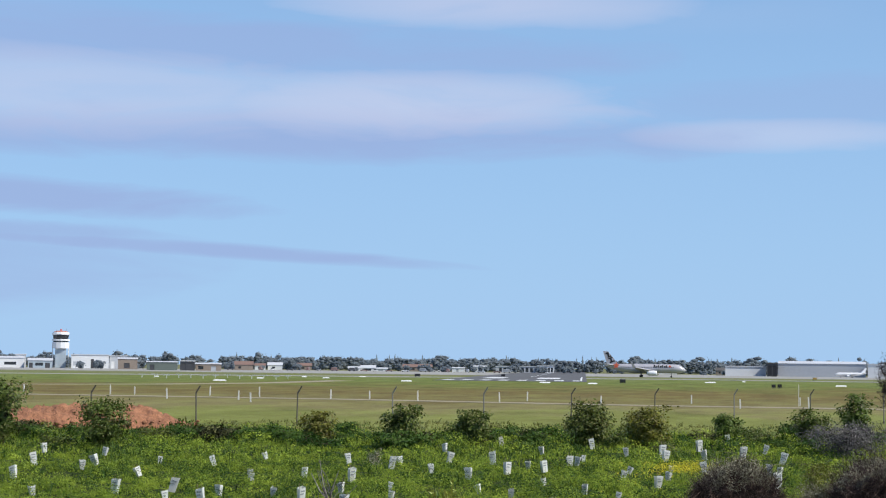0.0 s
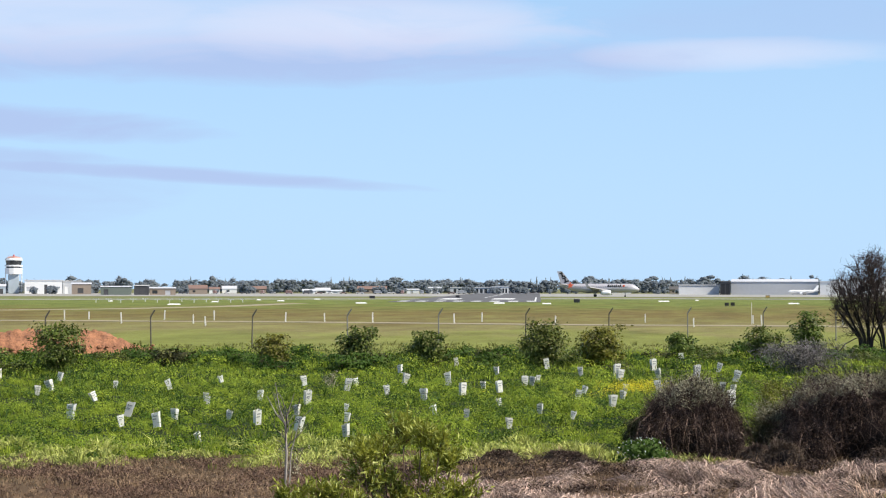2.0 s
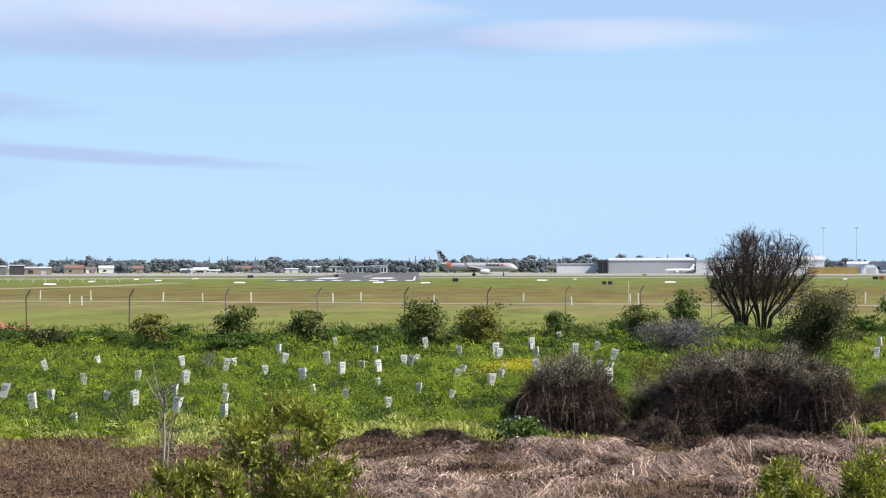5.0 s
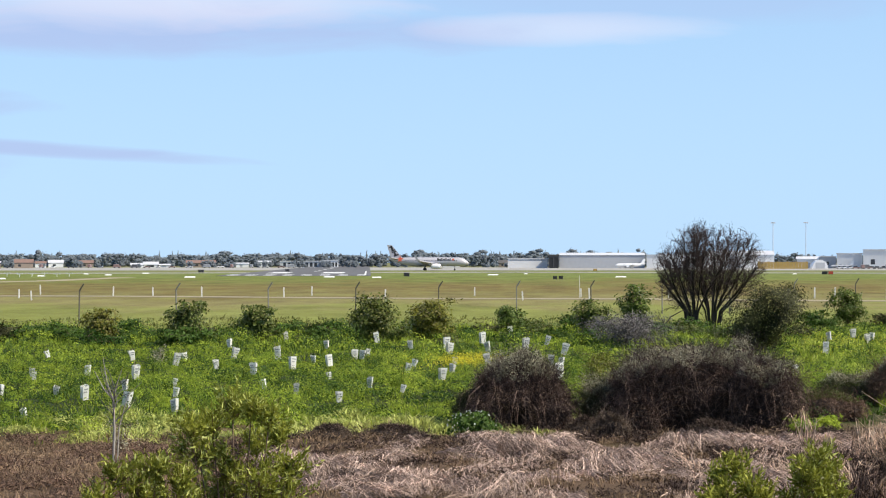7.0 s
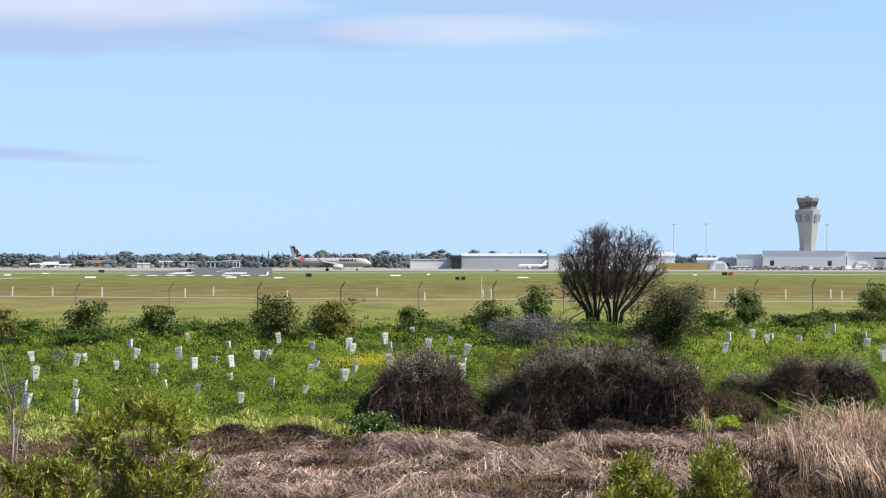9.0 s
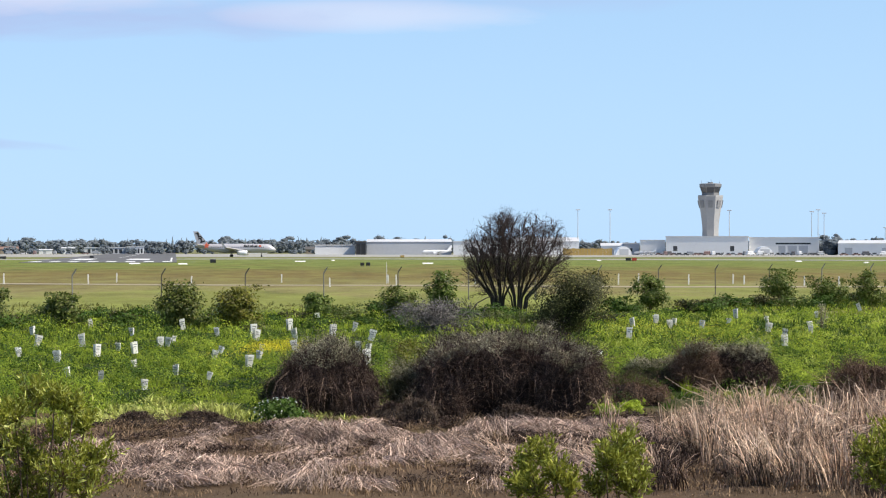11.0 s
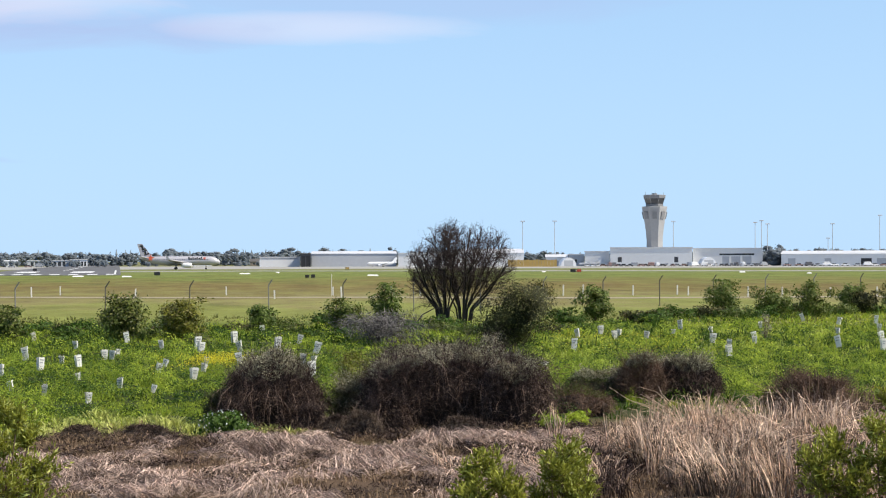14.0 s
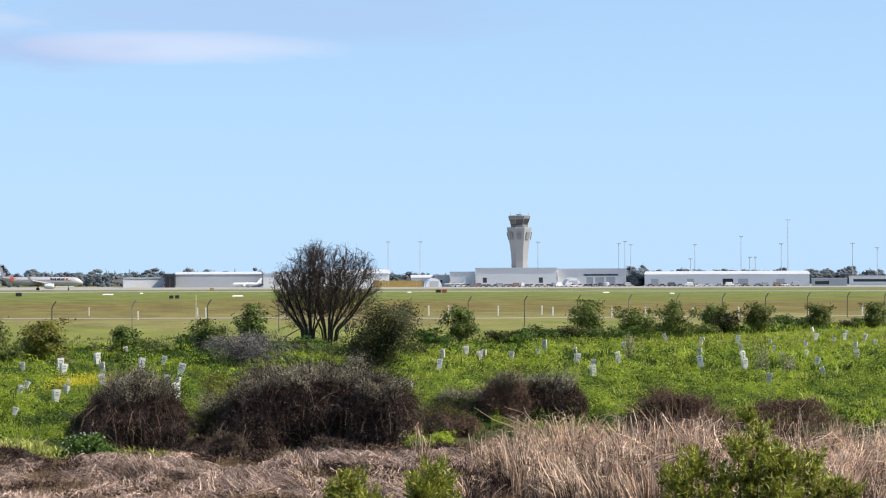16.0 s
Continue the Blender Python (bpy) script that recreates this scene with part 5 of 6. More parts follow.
def bramble(az, d, w, h, seed, depth=None, material=None, top=None, strands=9000, rise=0.0, shade_core=0.84, label="dead brown bramble thicket hanging in dense dry strands", wall=6.0, fringe=0.28, coarse=1.0):
    """A ragged mound: a near-black heart in place of inner shade, canes that arch out of the crown and hang, short
    twigs and a fringe of upright tips.
    """
    rng = np.random.default_rng(seed)
    depth = depth or w * 0.6
    p = at(az, d + depth * 0.4)
    p.z = gzf(p) - 0.05
    t = thing("bramble_mound", Matrix.Translation(p.to_tuple()) @ Matrix.Rotation(radians(-az), 4, "Z"), label, "thicket")
    dry = material or M_BRAMBLE

    def hull(u, v):
        """A lumpy steep-sided mound: u around, v from the foot (0) to the top (1)."""
        f = 1 + 0.08 * np.sin(3 * u + seed) + 0.16 * ripple(u * w * 0.9, v * h * 1.6, 0.5, seed) + 0.08 * ripple(u * w * 0.9, v * h * 1.6, 0.17, 2.0 * seed)
        r = np.clip(1 - v ** wall, 0, 1) ** 0.5 * (0.84 + 0.16 * np.minimum(1.0, v / 0.35))
        cu, su = np.cos(u), np.sin(u)
        x, y = w / 2 * r * f * np.sign(cu) * np.abs(cu) ** 0.75, depth / 2 * r * f * np.sign(su) * np.abs(su) ** 0.75
        hh = h * (0.9 + 0.17 * ripple(x, y, w * 0.22, seed) + 0.13 * ripple(x, y, 0.32, seed * 1.7) + 0.06 * ripple(x, y, 0.13, seed * 2.3))
        return np.stack([x, y, hh * v], -1)

    # a dark closed hull takes the place of shade between the canes
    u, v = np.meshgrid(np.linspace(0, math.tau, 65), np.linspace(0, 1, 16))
    g = hull(u, v) * shade_core
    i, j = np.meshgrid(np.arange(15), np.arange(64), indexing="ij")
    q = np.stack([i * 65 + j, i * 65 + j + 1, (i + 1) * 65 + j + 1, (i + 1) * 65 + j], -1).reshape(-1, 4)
    mk("shade_core", g.reshape(-1, 3), q, None, M_CORE, t, smooth=True)
    size = min(1.0, h / 1.5)

    # canes: out of the crown, over and down the face
    n = int(strands * 0.07)
    uu, vv = rng.uniform(0, math.tau, n), rng.uniform(0.3, 1.0, n) ** 0.7
    a = hull(uu, vv) * rng.uniform(shade_core, 1.02, (n, 1))
    out = np.stack([np.cos(uu), np.sin(uu), np.zeros(n)], 1)
    ln = (rng.uniform(0.25, 1.0, n) * size)[:, None]
    side = rng.normal(size=(n, 3)) * np.array([0.5, 0.5, 0.2])
    reach = rng.uniform(0.0, 0.12, n)[:, None]
    b = a + (out * reach + side * 0.4 + np.array([0, 0, 0.14 + 0.25 * rise])) * ln
    c = a + (out * (reach + 0.08) + side * 0.8 + np.array([0, 0, -0.25 + 0.7 * rise])) * ln
    e = a + (out * (reach + 0.06) + side + np.array([0, 0, -0.8 + 1.4 * rise])) * ln
    pts = np.stack([a, b, c, e], 1)
    pts[..., 2] = np.maximum(pts[..., 2], 0.02)
    v1, q1 = ribbon_arrays(pts, rng.uniform(0.005, 0.012, n) * coarse, rng)
    # short curled twigs every way
    m = int(strands * 1.0)
    uu, vv = rng.uniform(0, math.tau, m), rng.uniform(0, 1, m) ** 0.7
    a = hull(uu, vv) * rng.uniform(shade_core - 0.03, 1.02, (m, 1))
    rows, way = [a], rng.normal(size=(m, 3)) + np.array([0, 0, 0.5 * rise])
    for k in range(3):
        way = way / np.linalg.norm(way, axis=1, keepdims=True) + rng.normal(size=(m, 3)) * 0.4
        a = a + way * (rng.uniform(0.03, 0.11, m) * size)[:, None]
        rows.append(a)
    pts = np.stack(rows, 1)
    pts[..., 2] = np.maximum(pts[..., 2], 0.02)
    v2, q2 = ribbon_arrays(pts, rng.uniform(0.005, 0.013, m) * coarse, rng)
    tagged(mk("dry_growth", np.concatenate([v1, v2]), np.concatenate([q1, q2 + len(v1)]), None, dry, t), kind="stuff")
    # stray twigs stand out of the crown
    m = int(strands * 0.16)
    uu, vv = rng.uniform(0, math.tau, m), rng.uniform(0.55, 1.0, m) ** 0.35
    a = hull(uu, vv)
    way = np.stack([np.cos(uu) * 0.5, np.sin(uu) * 0.5, np.full(m, 0.8)], 1) + rng.normal(size=(m, 3)) * 0.5
    ln = (size * (0.06 + 0.42 * rng.random(m) ** 2.2))[:, None]
    pts = np.stack([a, a + way * ln * 0.5 + rng.normal(size=(m, 3)) * 0.03, a + way * ln + rng.normal(size=(m, 3)) * 0.05], 1)
    v4, q4 = ribbon_arrays(pts, rng.uniform(0.005, 0.011, m) * coarse, rng)
    tagged(mk("twig_fringe", v4, q4, None, M_TWIG if dry is M_BRAMBLE else dry, t), kind="stuff")
    # grey-green leafy tips in tufts over the crown
    m = int(strands * 0.5)
    uu, vv = rng.uniform(0, math.tau, m), rng.uniform(0.62, 1.0, m) ** 0.3
    a = hull(uu, vv)
    tuft = np.clip(0.5 + 1.2 * ripple(a[:, 0], a[:, 1], 0.3, seed * 3.1), 0.05, 1.5)
    a = a + (np.stack([np.cos(uu) * 0.4, np.sin(uu) * 0.4, np.full(m, 0.8)], 1) + rng.normal(size=(m, 3)) * 0.3) * (fringe * size * rng.random(m) ** 1.6 * tuft)[:, None]
    v3, q3 = leaf_arrays(a, 0.075 * coarse, 0.016 * coarse, rng, -0.3)
    tagged(mk("leafage", v3, q3, None, top or M_SAGE, t, "grey-green leafy tips"), kind="stuff")
    return t


bramble(0.8, 54, 2.55, 1.84, 1, strands=26000, depth=2.2, wall=5.0, fringe=0.34)
bramble(5.75, 54, 4.7, 2.14, 2, strands=52000, depth=3.0, wall=9.0, fringe=0.3)
for a, d, w, h, k, n in ((-0.2, 53.6, 1.3, 0.8, 21, 5000), (1.85, 53.4, 1.1, 0.75, 22, 5000), (1.05, 55.2, 1.5, 1.8, 23, 6000), (7.45, 53.4, 1.5, 1.85, 24, 9000), (6.5, 55.2, 2.0, 2.2, 26, 6500),
                         (2.6, 52.2, 1.1, 0.45, 27, 2500), (6.2, 51.6, 1.6, 0.5, 28, 3500), (-2.6, 50.8, 1.6, 0.38, 29, 3000), (-4.4, 50.9, 1.2, 0.4, 30, 2500)):
    bramble(a, d, w, h, k, strands=n, material=M_BRAMBLE if h > 0.6 else M_STRAWDARK, wall=5.0 if h > 1 else 2.2, top=M_SAGE if h > 1 else M_BRAMBLE, label="small dead brown bramble clump beside the larger thicket")
for k, (a, d, w, h) in enumerate(((0.8, 55.6, 2.0, 1.95), (4.0, 55.4, 1.8, 1.75), (4.8, 55.6, 2.2, 2.25), (5.8, 56.4, 2.3, 2.3), (3.2, 55.6, 1.6, 1.35), (7.0, 56.8, 1.6, 2.0))):
    shrub("sage_bush", a, d, w, h, M_SAGE, "grey-green twiggy bush rising from the brambles", 190 + k, leaves=4800, leaf=0.065, stems=14, bare=0.05, narrow=0.0, gap=1.2, slim=0.25, m_stem=M_TWIG)
bramble(-0.35, 55.0, 1.3, 1.0, 14, strands=6000, material=M_SAGEDARK, top=M_SAGEDARK, rise=0.5, shade_core=0.7, label="dull green scrub at the foot of the bramble mound")
bramble(3.35, 55, 1.9, 1.25, 3, strands=9000, material=M_SAGEDARK, rise=0.5, shade_core=0.7, label="sparse olive scrub between the brambles", fringe=0.4)
bramble(4.0, 53.4, 1.3, 0.95, 15, strands=6000, top=M_BRAMBLE, wall=2.5, label="small dead brown bramble clump beside the larger thicket")
bramble(12.15, 64, 2.4, 1.3, 4, strands=18000, wall=3.0, shade_core=0.72, fringe=0.5, rise=0.3)
bramble(10.9, 63.5, 1.6, 1.35, 33, strands=9000, material=M_RUST, top=M_SAGE, rise=0.9, shade_core=0.5, wall=3.0, label="upright reddish dry stalks beside the thicket")
bramble(10.0, 64, 2.6, 1.0, 6, strands=9000, material=M_SAGEDARK, rise=0.4, shade_core=0.7, label="dull olive scrub beside the dark thicket")
bramble(8.9, 58, 2.6, 0.8, 8, strands=8000, material=M_RUST, top=M_LEAF, label="low brown scrub with green shoots")
bramble(15.6, 58, 3.0, 1.15, 5, strands=15000, material=M_RUST, top=M_RUST, rise=0.9, shade_core=0.45, wall=2.6, fringe=0.5, label="reddish dry weed thicket before the meadow")
bramble(18.6, 60, 3.6, 0.8, 7, strands=11000, material=M_RUST, top=M_RUST, rise=0.9, shade_core=0.45, wall=2.2, fringe=0.5, label="low reddish dry weed thicket")
shrub("grey_thicket", 3.85, 106, 3.7, 1.75, M_GREY, "tangled grey leafless thicket among the weeds", 199, leaves=5200, leaf=0.34, stems=34, bare=0.02, narrow=0.2, gap=1.2, slim=0.075, loose=1.2, m_stem=M_GREY, category="thicket")
bramble(3.35, 50.5, 0.9, 0.7, 9, strands=2500, material=M_STRAWDARK, top=M_STRAWDARK, label="dry straw tussock below the brambles")


# ---- flowers ----
def daisy_bush(az, d):
    t = shrub("daisy_bush", az, d, 1.35, 0.72, M_TALL, "small dark green bush dotted with white flowers", 170, leaves=2400, leaf=0.1, bare=0.02, droop=-0.3, narrow=0.1)
    rng = np.random.default_rng(8)
    n = 80
    u = rng.normal(size=(n, 3))
    u /= np.linalg.norm(u, axis=1, keepdims=True)
    c = u * np.array([0.62, 0.62, 0.36]) + np.array([0, 0, 0.38])
    c[:, 2] = np.maximum(c[:, 2], 0.06)
    v, q = leaf_arrays(np.repeat(c, 3, 0), 0.04, 0.03, rng)
    tagged(mk("blossom", v, q, None, M_WHITE, t), kind="stuff")


daisy_bush(-0.49, 51)


def flower_patch(az, d, w, dp, n, seed, label):
    rng = np.random.default_rng(seed)
    c = at(az, d)
    x, y = c.x + rng.normal(size=n) * w / 3, c.y + rng.normal(size=n) * dp / 3
    z = gz(x, y) + rng.uniform(0.2, 0.5, n)
    v, q = leaf_arrays(np.repeat(np.stack([x, y, z], 1), 3, 0), 0.035, 0.03, rng)
    tagged(mk("wildflowers", v, q, None, M_YELLOW), label, "flowers", kind="stuff")


flower_patch(-0.62, 86, 1.9, 4.0, 1700, 1, "bright yellow wildflowers in the meadow grass")
flower_patch(-1.5, 83, 3.0, 8.0, 160, 5, "scattered yellow wildflowers in the meadow grass")
flower_patch(10.6, 105, 8.0, 26.0, 1100, 2, "scattered yellow wildflowers in the meadow grass")
flower_patch(18.5, 125, 16.0, 40.0, 800, 3, "scattered yellow wildflowers in the meadow grass")
flower_patch(-7.0, 78, 18.0, 30.0, 140, 4, "scattered yellow wildflowers in the meadow grass")


# ---- tree guards ----
def guard_kind(seed):
    rng = random.Random(seed)
    h, a, b = rng.uniform(0.44, 0.52), rng.uniform(0.085, 0.11), rng.uniform(0.125, 0.16)
    t = thing("tree_guard", Matrix.Translation((0, 0, 0)), "white corrugated plastic tree guard leaning on a bamboo stake", "tree guard", "tree guards")
    bm = bmesh.new()
    loops = []
    for r, z in ((a, 0.02), ((a + b) / 2, h * 0.5), (b, h), (b - 0.008, h), ((a + b) / 2 - 0.008, h * 0.5), (a - 0.008, 0.02)):
        c = [(-r, -r * 0.8), (r, -r * 0.8), (r * 0.9, r * 0.8), (-r * 0.95, r * 0.8)]
        loops.append([bm.verts.new((x + rng.uniform(-0.012, 0.012), y, z + (rng.uniform(-0.05, 0.05) if z == h else 0))) for x, y in c])
    for p, q in zip(loops, loops[1:] + loops[:1]):
        for i in range(4):
            bm.faces.new((p[i], p[(i + 1) % 4], q[(i + 1) % 4], q[i]))
    bmesh.ops.recalc_face_normals(bm, faces=bm.faces)
    sleeve = part("sleeve", bm, M_SLEEVE, t)
    for k in range(2):
        z = h * (0.62 + 0.2 * k)
        r = (a + (b - a) * z / h)
        bm = boxed(-r * 0.7, r * rng.uniform(0.2, 0.7), -0.004, 0.004, -0.018, 0.018)
        bmesh.ops.transform(bm, matrix=Matrix.Translation((0, -r * 0.8 - 0.012, z)) @ Matrix.Rotation(radians(5), 4, "X"), verts=bm.verts)
        part("print_bar", bm, M_PRINT, sleeve)
    for x in (-0.08, 0.07):
        v, q = tube_arrays([((x, 0, -0.1), (x + 0.01, 0.01, h + rng.uniform(0.08, 0.2)), 0.007, 0.006)], 5)
        mk("stake", v, q, None, M_STAKE, t)
    pts = np.random.default_rng(seed).normal(size=(40, 3)) * np.array([0.05, 0.05, 0.1]) + np.array([0, 0, h * 0.9])
    v, q = leaf_arrays(pts, 0.07, 0.03, np.random.default_rng(seed))
    tagged(mk("seedling", v, q, None, M_LEAF, t), kind="stuff")
    return t


GUARDS_A = [(-18.75, 76.9), (-18.25, 68.4), (-18.22, 86.1), (-17.96, 96.0), (-16.96, 81.9), (-16.57, 85.3), (-16.37, 96.2), (-16.08, 69.6), (-15.4, 77.1), (-14.88, 87.9), (-14.7, 63.3), (-14.55, 68.5), (-13.73, 63.1), (-13.39, 85.2), (-13.28, 67.1), (-12.6, 59.1), (-12.45, 78.8), (-12.37, 73.5), (-12.0, 92.0), (-11.81, 65.3), (-11.04, 63.4), (-10.96, 77.4), (-9.94, 61.5), (-9.94, 67.1), (-9.74, 89.0), (-9.68, 76.5), (-8.62, 71.3), (-8.6, 58.5), (-8.6, 63.8), (-8.6, 84.2)]
GUARDS_B = [(-8.32, 89.7), (-7.48, 81.9), (-7.12, 102.5), (-7.01, 91.1), (-6.47, 76.1), (-6.16, 71.1), (-5.79, 90.9), (-5.57, 111.5), (-5.42, 79.8), (-5.31, 66.1), (-4.83, 87.5), (-4.46, 99.2), (-4.39, 83.0), (-4.38, 74.3), (-4.14, 64.0), (-3.71, 90.9), (-3.52, 88.4), (-3.34, 93.5), (-3.29, 69.5), (-3.09, 107.0), (-2.41, 67.2), (-2.28, 78.9), (-2.16, 99.2), (-2.1, 83.8), (-1.32, 74.3), (-1.2, 99.2), (-1.12, 93.5), (-1.04, 79.8), (-0.96, 86.1), (-0.19, 105.7)]
GUARDS_C = [(-0.03, 84.8), (-0.03, 96.4), (0.59, 119.9), (0.97, 99.4), (1.56, 104.6), (1.93, 76.3), (1.97, 83.3), (2.02, 94.9), (8.34, 77.5), (9.12, 99.3), (9.23, 111.6), (9.85, 116.3), (10.24, 108.5), (10.36, 114.5), (11.09, 111.3), (11.79, 115.2), (12.02, 126.8), (12.87, 105.4), (12.87, 117.6), (13.31, 97.8), (13.34, 91.2), (14.03, 102.7), (14.03, 111.1), (14.19, 126.7), (15.34, 142.1), (16.26, 113.5), (16.26, 133.9), (16.29, 99.7), (17.25, 137.4), (17.33, 121.1)]
GUARDS_D = [(17.43, 106.3), (17.45, 96.9), (18.05, 87.6), (18.11, 82.4), (18.16, 136.3), (18.24, 121.2), (18.39, 109.9), (19.07, 127.0), (19.1, 116.2), (19.3, 165.1), (19.34, 143.6), (19.37, 103.2), (19.59, 91.8), (19.82, 140.0), (20.12, 143.7), (20.2, 155.9), (20.42, 127.2), (20.45, 114.1), (20.65, 143.8), (20.91, 132.4)]
GUARDS_E = [(1.67, 83.9), (1.83, 67.8)]
guard_kinds = [guard_kind(k) for k in range(6)]
rg = random.Random(12)
spots = GUARDS_A + GUARDS_B + GUARDS_C + GUARDS_D + GUARDS_E
for k, (a, d) in enumerate(spots):
    p = at(a, d)
    s = rg.uniform(0.82, 1.08) * min(1.08, (d / 84) ** 0.7)
    m = Matrix.Translation((p.x, p.y, gzf(p) + 0.17)) @ Matrix.Rotation(radians(rg.gauss(0, 11)), 4, "Y") @ Matrix.Rotation(radians(rg.gauss(0, 8)), 4, "X") @ Matrix.Rotation(radians(rg.uniform(-40, 40) - a), 4, "Z") @ Matrix.Scale(s, 4)
    if k < 6:
        guard_kinds[k].matrix_basis = m
    else:
        copy_thing(guard_kinds[rg.randrange(6)], m)


# ---- pale sapling ----
def bare_sapling(az, d, h):
    rng = np.random.default_rng(40)
    p = at(az, d)
    t = thing("bare_sapling", Matrix.Translation((p.x, p.y, gzf(p) - 0.05)), "thin leafless pale-barked sapling", "sapling")
    f = h * 0.52
    segs = [((0, 0, 0), (0.03, 0, h * 0.3), 0.034, 0.028), ((0.03, 0, h * 0.3), (0.0, 0, f), 0.028, 0.02), ((0.0, 0, f), (-0.22, 0.1, f + 0.22), 0.016, 0.012), ((-0.22, 0.1, f + 0.22), (-0.43, 0.15, f + 0.6), 0.012, 0.006),
            ((0.0, 0, f), (-0.12, -0.1, f + 0.4), 0.015, 0.011), ((-0.12, -0.1, f + 0.4), (-0.2, -0.1, f + 0.9), 0.011, 0.005), ((0.0, 0, f), (0.08, 0.05, f + 0.35), 0.014, 0.01), ((0.08, 0.05, f + 0.35), (0.2, 0, f + 0.68), 0.01, 0.005),
            ((0.08, 0, 0), (0.12, 0.05, f * 0.6), 0.02, 0.014), ((0.12, 0.05, f * 0.6), (0.3, 0.1, f * 1.05), 0.014, 0.008), ((0.3, 0.1, f * 1.05), (0.6, 0.1, f * 1.25), 0.008, 0.004)]
    for name, lo, hi in (("trunk", 0, 2), ("branch", 2, 4), ("branch", 4, 6), ("branch", 6, 8), ("branch", 8, 11)):
        v, q = tube_arrays([(np.array(a), np.array(b), r, s) for a, b, r, s in segs[lo:hi]], 6)
        mk(name, v, q, None, M_PALEBARK, t)
    tw = []
    for k in range(26):
        z = h * rng.uniform(0.3, 0.6)
        a = np.array([0.02, 0, z])
        w = np.array([rng.normal(), rng.normal(), 1.6])
        w /= np.linalg.norm(w)
        ln = rng.uniform(0.3, 0.75)
        b = a + w * ln * 0.6
        c = b + (w + rng.normal(size=3) * 0.3) * ln * 0.4
        tw += [(a, b, 0.011, 0.008), (b, c, 0.008, 0.004)]
        e = b + (w + rng.normal(size=3) * 0.6) * ln * 0.3
        tw.append((b, e, 0.006, 0.003))
    v, q = tube_arrays(tw, 3)
    tagged(mk("twig_crown", v, q, None, M_GREY, t), kind="stuff")


bare_sapling(-10.27, 45.3, 2.9)
shrub("twiggy_shrub", -10.1, 47.5, 0.8, 0.95, M_SAGE, "thin grey twiggy shrub beside the sapling", 171, leaves=350, leaf=0.06)


# ---- foreground bushes on the road bank ----
def near_bush(az, d, lobes, seed, leaf=0.072, per=850, label="olive-green leafy wattle bush on the bank", material=M_WATTLE):
    """Stems that fork to lobes (across, height above the datum, radius), each a loose ball of leafy sprays."""
    rng = np.random.default_rng(seed)
    p = at(az, d)
    base = gzf(p) - 0.05
    t = thing("wattle_bush", Matrix.Translation((p.x, p.y, base)) @ Matrix.Rotation(radians(-az), 4, "Z"), label, "shrub", "bank bushes")
    segs, vs, qs, off = [], [], [], 0
    root = np.array([0.0, 0.0, 0.0])
    for x, z, r in lobes:
        c = np.array([x, rng.uniform(-0.25, 0.25), z - base])
        fork = np.array([x * 0.35, c[1] * 0.4, max(0.1, (z - base) * 0.45)])
        segs += [(root + rng.normal(size=3) * (0.03, 0.03, 0), fork, 0.016, 0.011), (fork, c - np.array([0, 0, r * 0.4]), 0.011, 0.006)]
        n = max(10, int(150 * r))
        u = rng.normal(size=(n, 3))
        u /= np.linalg.norm(u, axis=1, keepdims=True)
        u[:, 2] = u[:, 2] * 0.8 + 0.15
        tips = c + u * r * rng.uniform(0.35, 1.0, (n, 1)) * (1 + 0.2 * rng.normal(size=(n, 1)))
        mid = c - np.array([0, 0, r * 0.4])
        for k in range(n):
            segs.append((mid, tips[k], 0.004, 0.0025))
        # sprays: leaves set along the last hand's breadth of every twig, pointing up and out
        m = max(6, int(per * r / n * 4))
        ax = tips - mid + np.array([0, 0, r * 0.5])
        ax /= np.linalg.norm(ax, axis=1, keepdims=True)
        pts = np.repeat(tips, m, 0) + np.repeat(ax, m, 0) * rng.uniform(-0.09, 0.09, (n * m, 1)) + rng.normal(size=(n * m, 3)) * 0.014
        way = np.repeat(ax, m, 0) * 0.75 + rng.normal(size=(n * m, 3)) * 0.55
        way /= np.linalg.norm(way, axis=1, keepdims=True)
        s = np.cross(way, rng.normal(size=(n * m, 3)))
        s /= np.linalg.norm(s, axis=1, keepdims=True)
        ln = (leaf * rng.uniform(0.55, 1.25, n * m))[:, None]
        wd = ln * 0.13
        fold = np.cross(way, s) * ln * 0.06
        v = np.stack([pts, pts + way * ln * 0.45 + s * wd + fold, pts + way * ln, pts + way * ln * 0.45 - s * wd + fold], 1).reshape(-1, 3)
        vs.append(v)
        qs.append(np.arange(len(v)).reshape(-1, 4) + off)
        off += len(v)
    v, q = tube_arrays(segs, 5)
    mk("stem", v, q, None, M_STEM, t)
    tagged(mk("foliage", np.concatenate(vs), np.concatenate(qs), None, material, t), kind="stuff")
    return t


near_bush(-6.95, 20, ((-0.03, 2.96, 0.2), (0.14, 2.98, 0.12), (0.31, 2.9, 0.14), (-0.42, 2.8, 0.18), (-0.22, 2.82, 0.16), (-0.34, 2.58, 0.2), (0.2, 2.66, 0.17), (0.42, 2.7, 0.1), (-0.12, 2.42, 0.24), (0.2, 2.34, 0.24), (0.52, 2.42, 0.2), (0.42, 2.16, 0.26),
                      (-0.3, 2.16, 0.26), (0.05, 2.05, 0.3)), 201)
near_bush(-9.5, 19, ((-0.2, 2.46, 0.16), (0.12, 2.52, 0.15), (0.38, 2.42, 0.16), (-0.36, 2.26, 0.18), (0.0, 2.3, 0.22), (0.3, 2.2, 0.22)), 202)
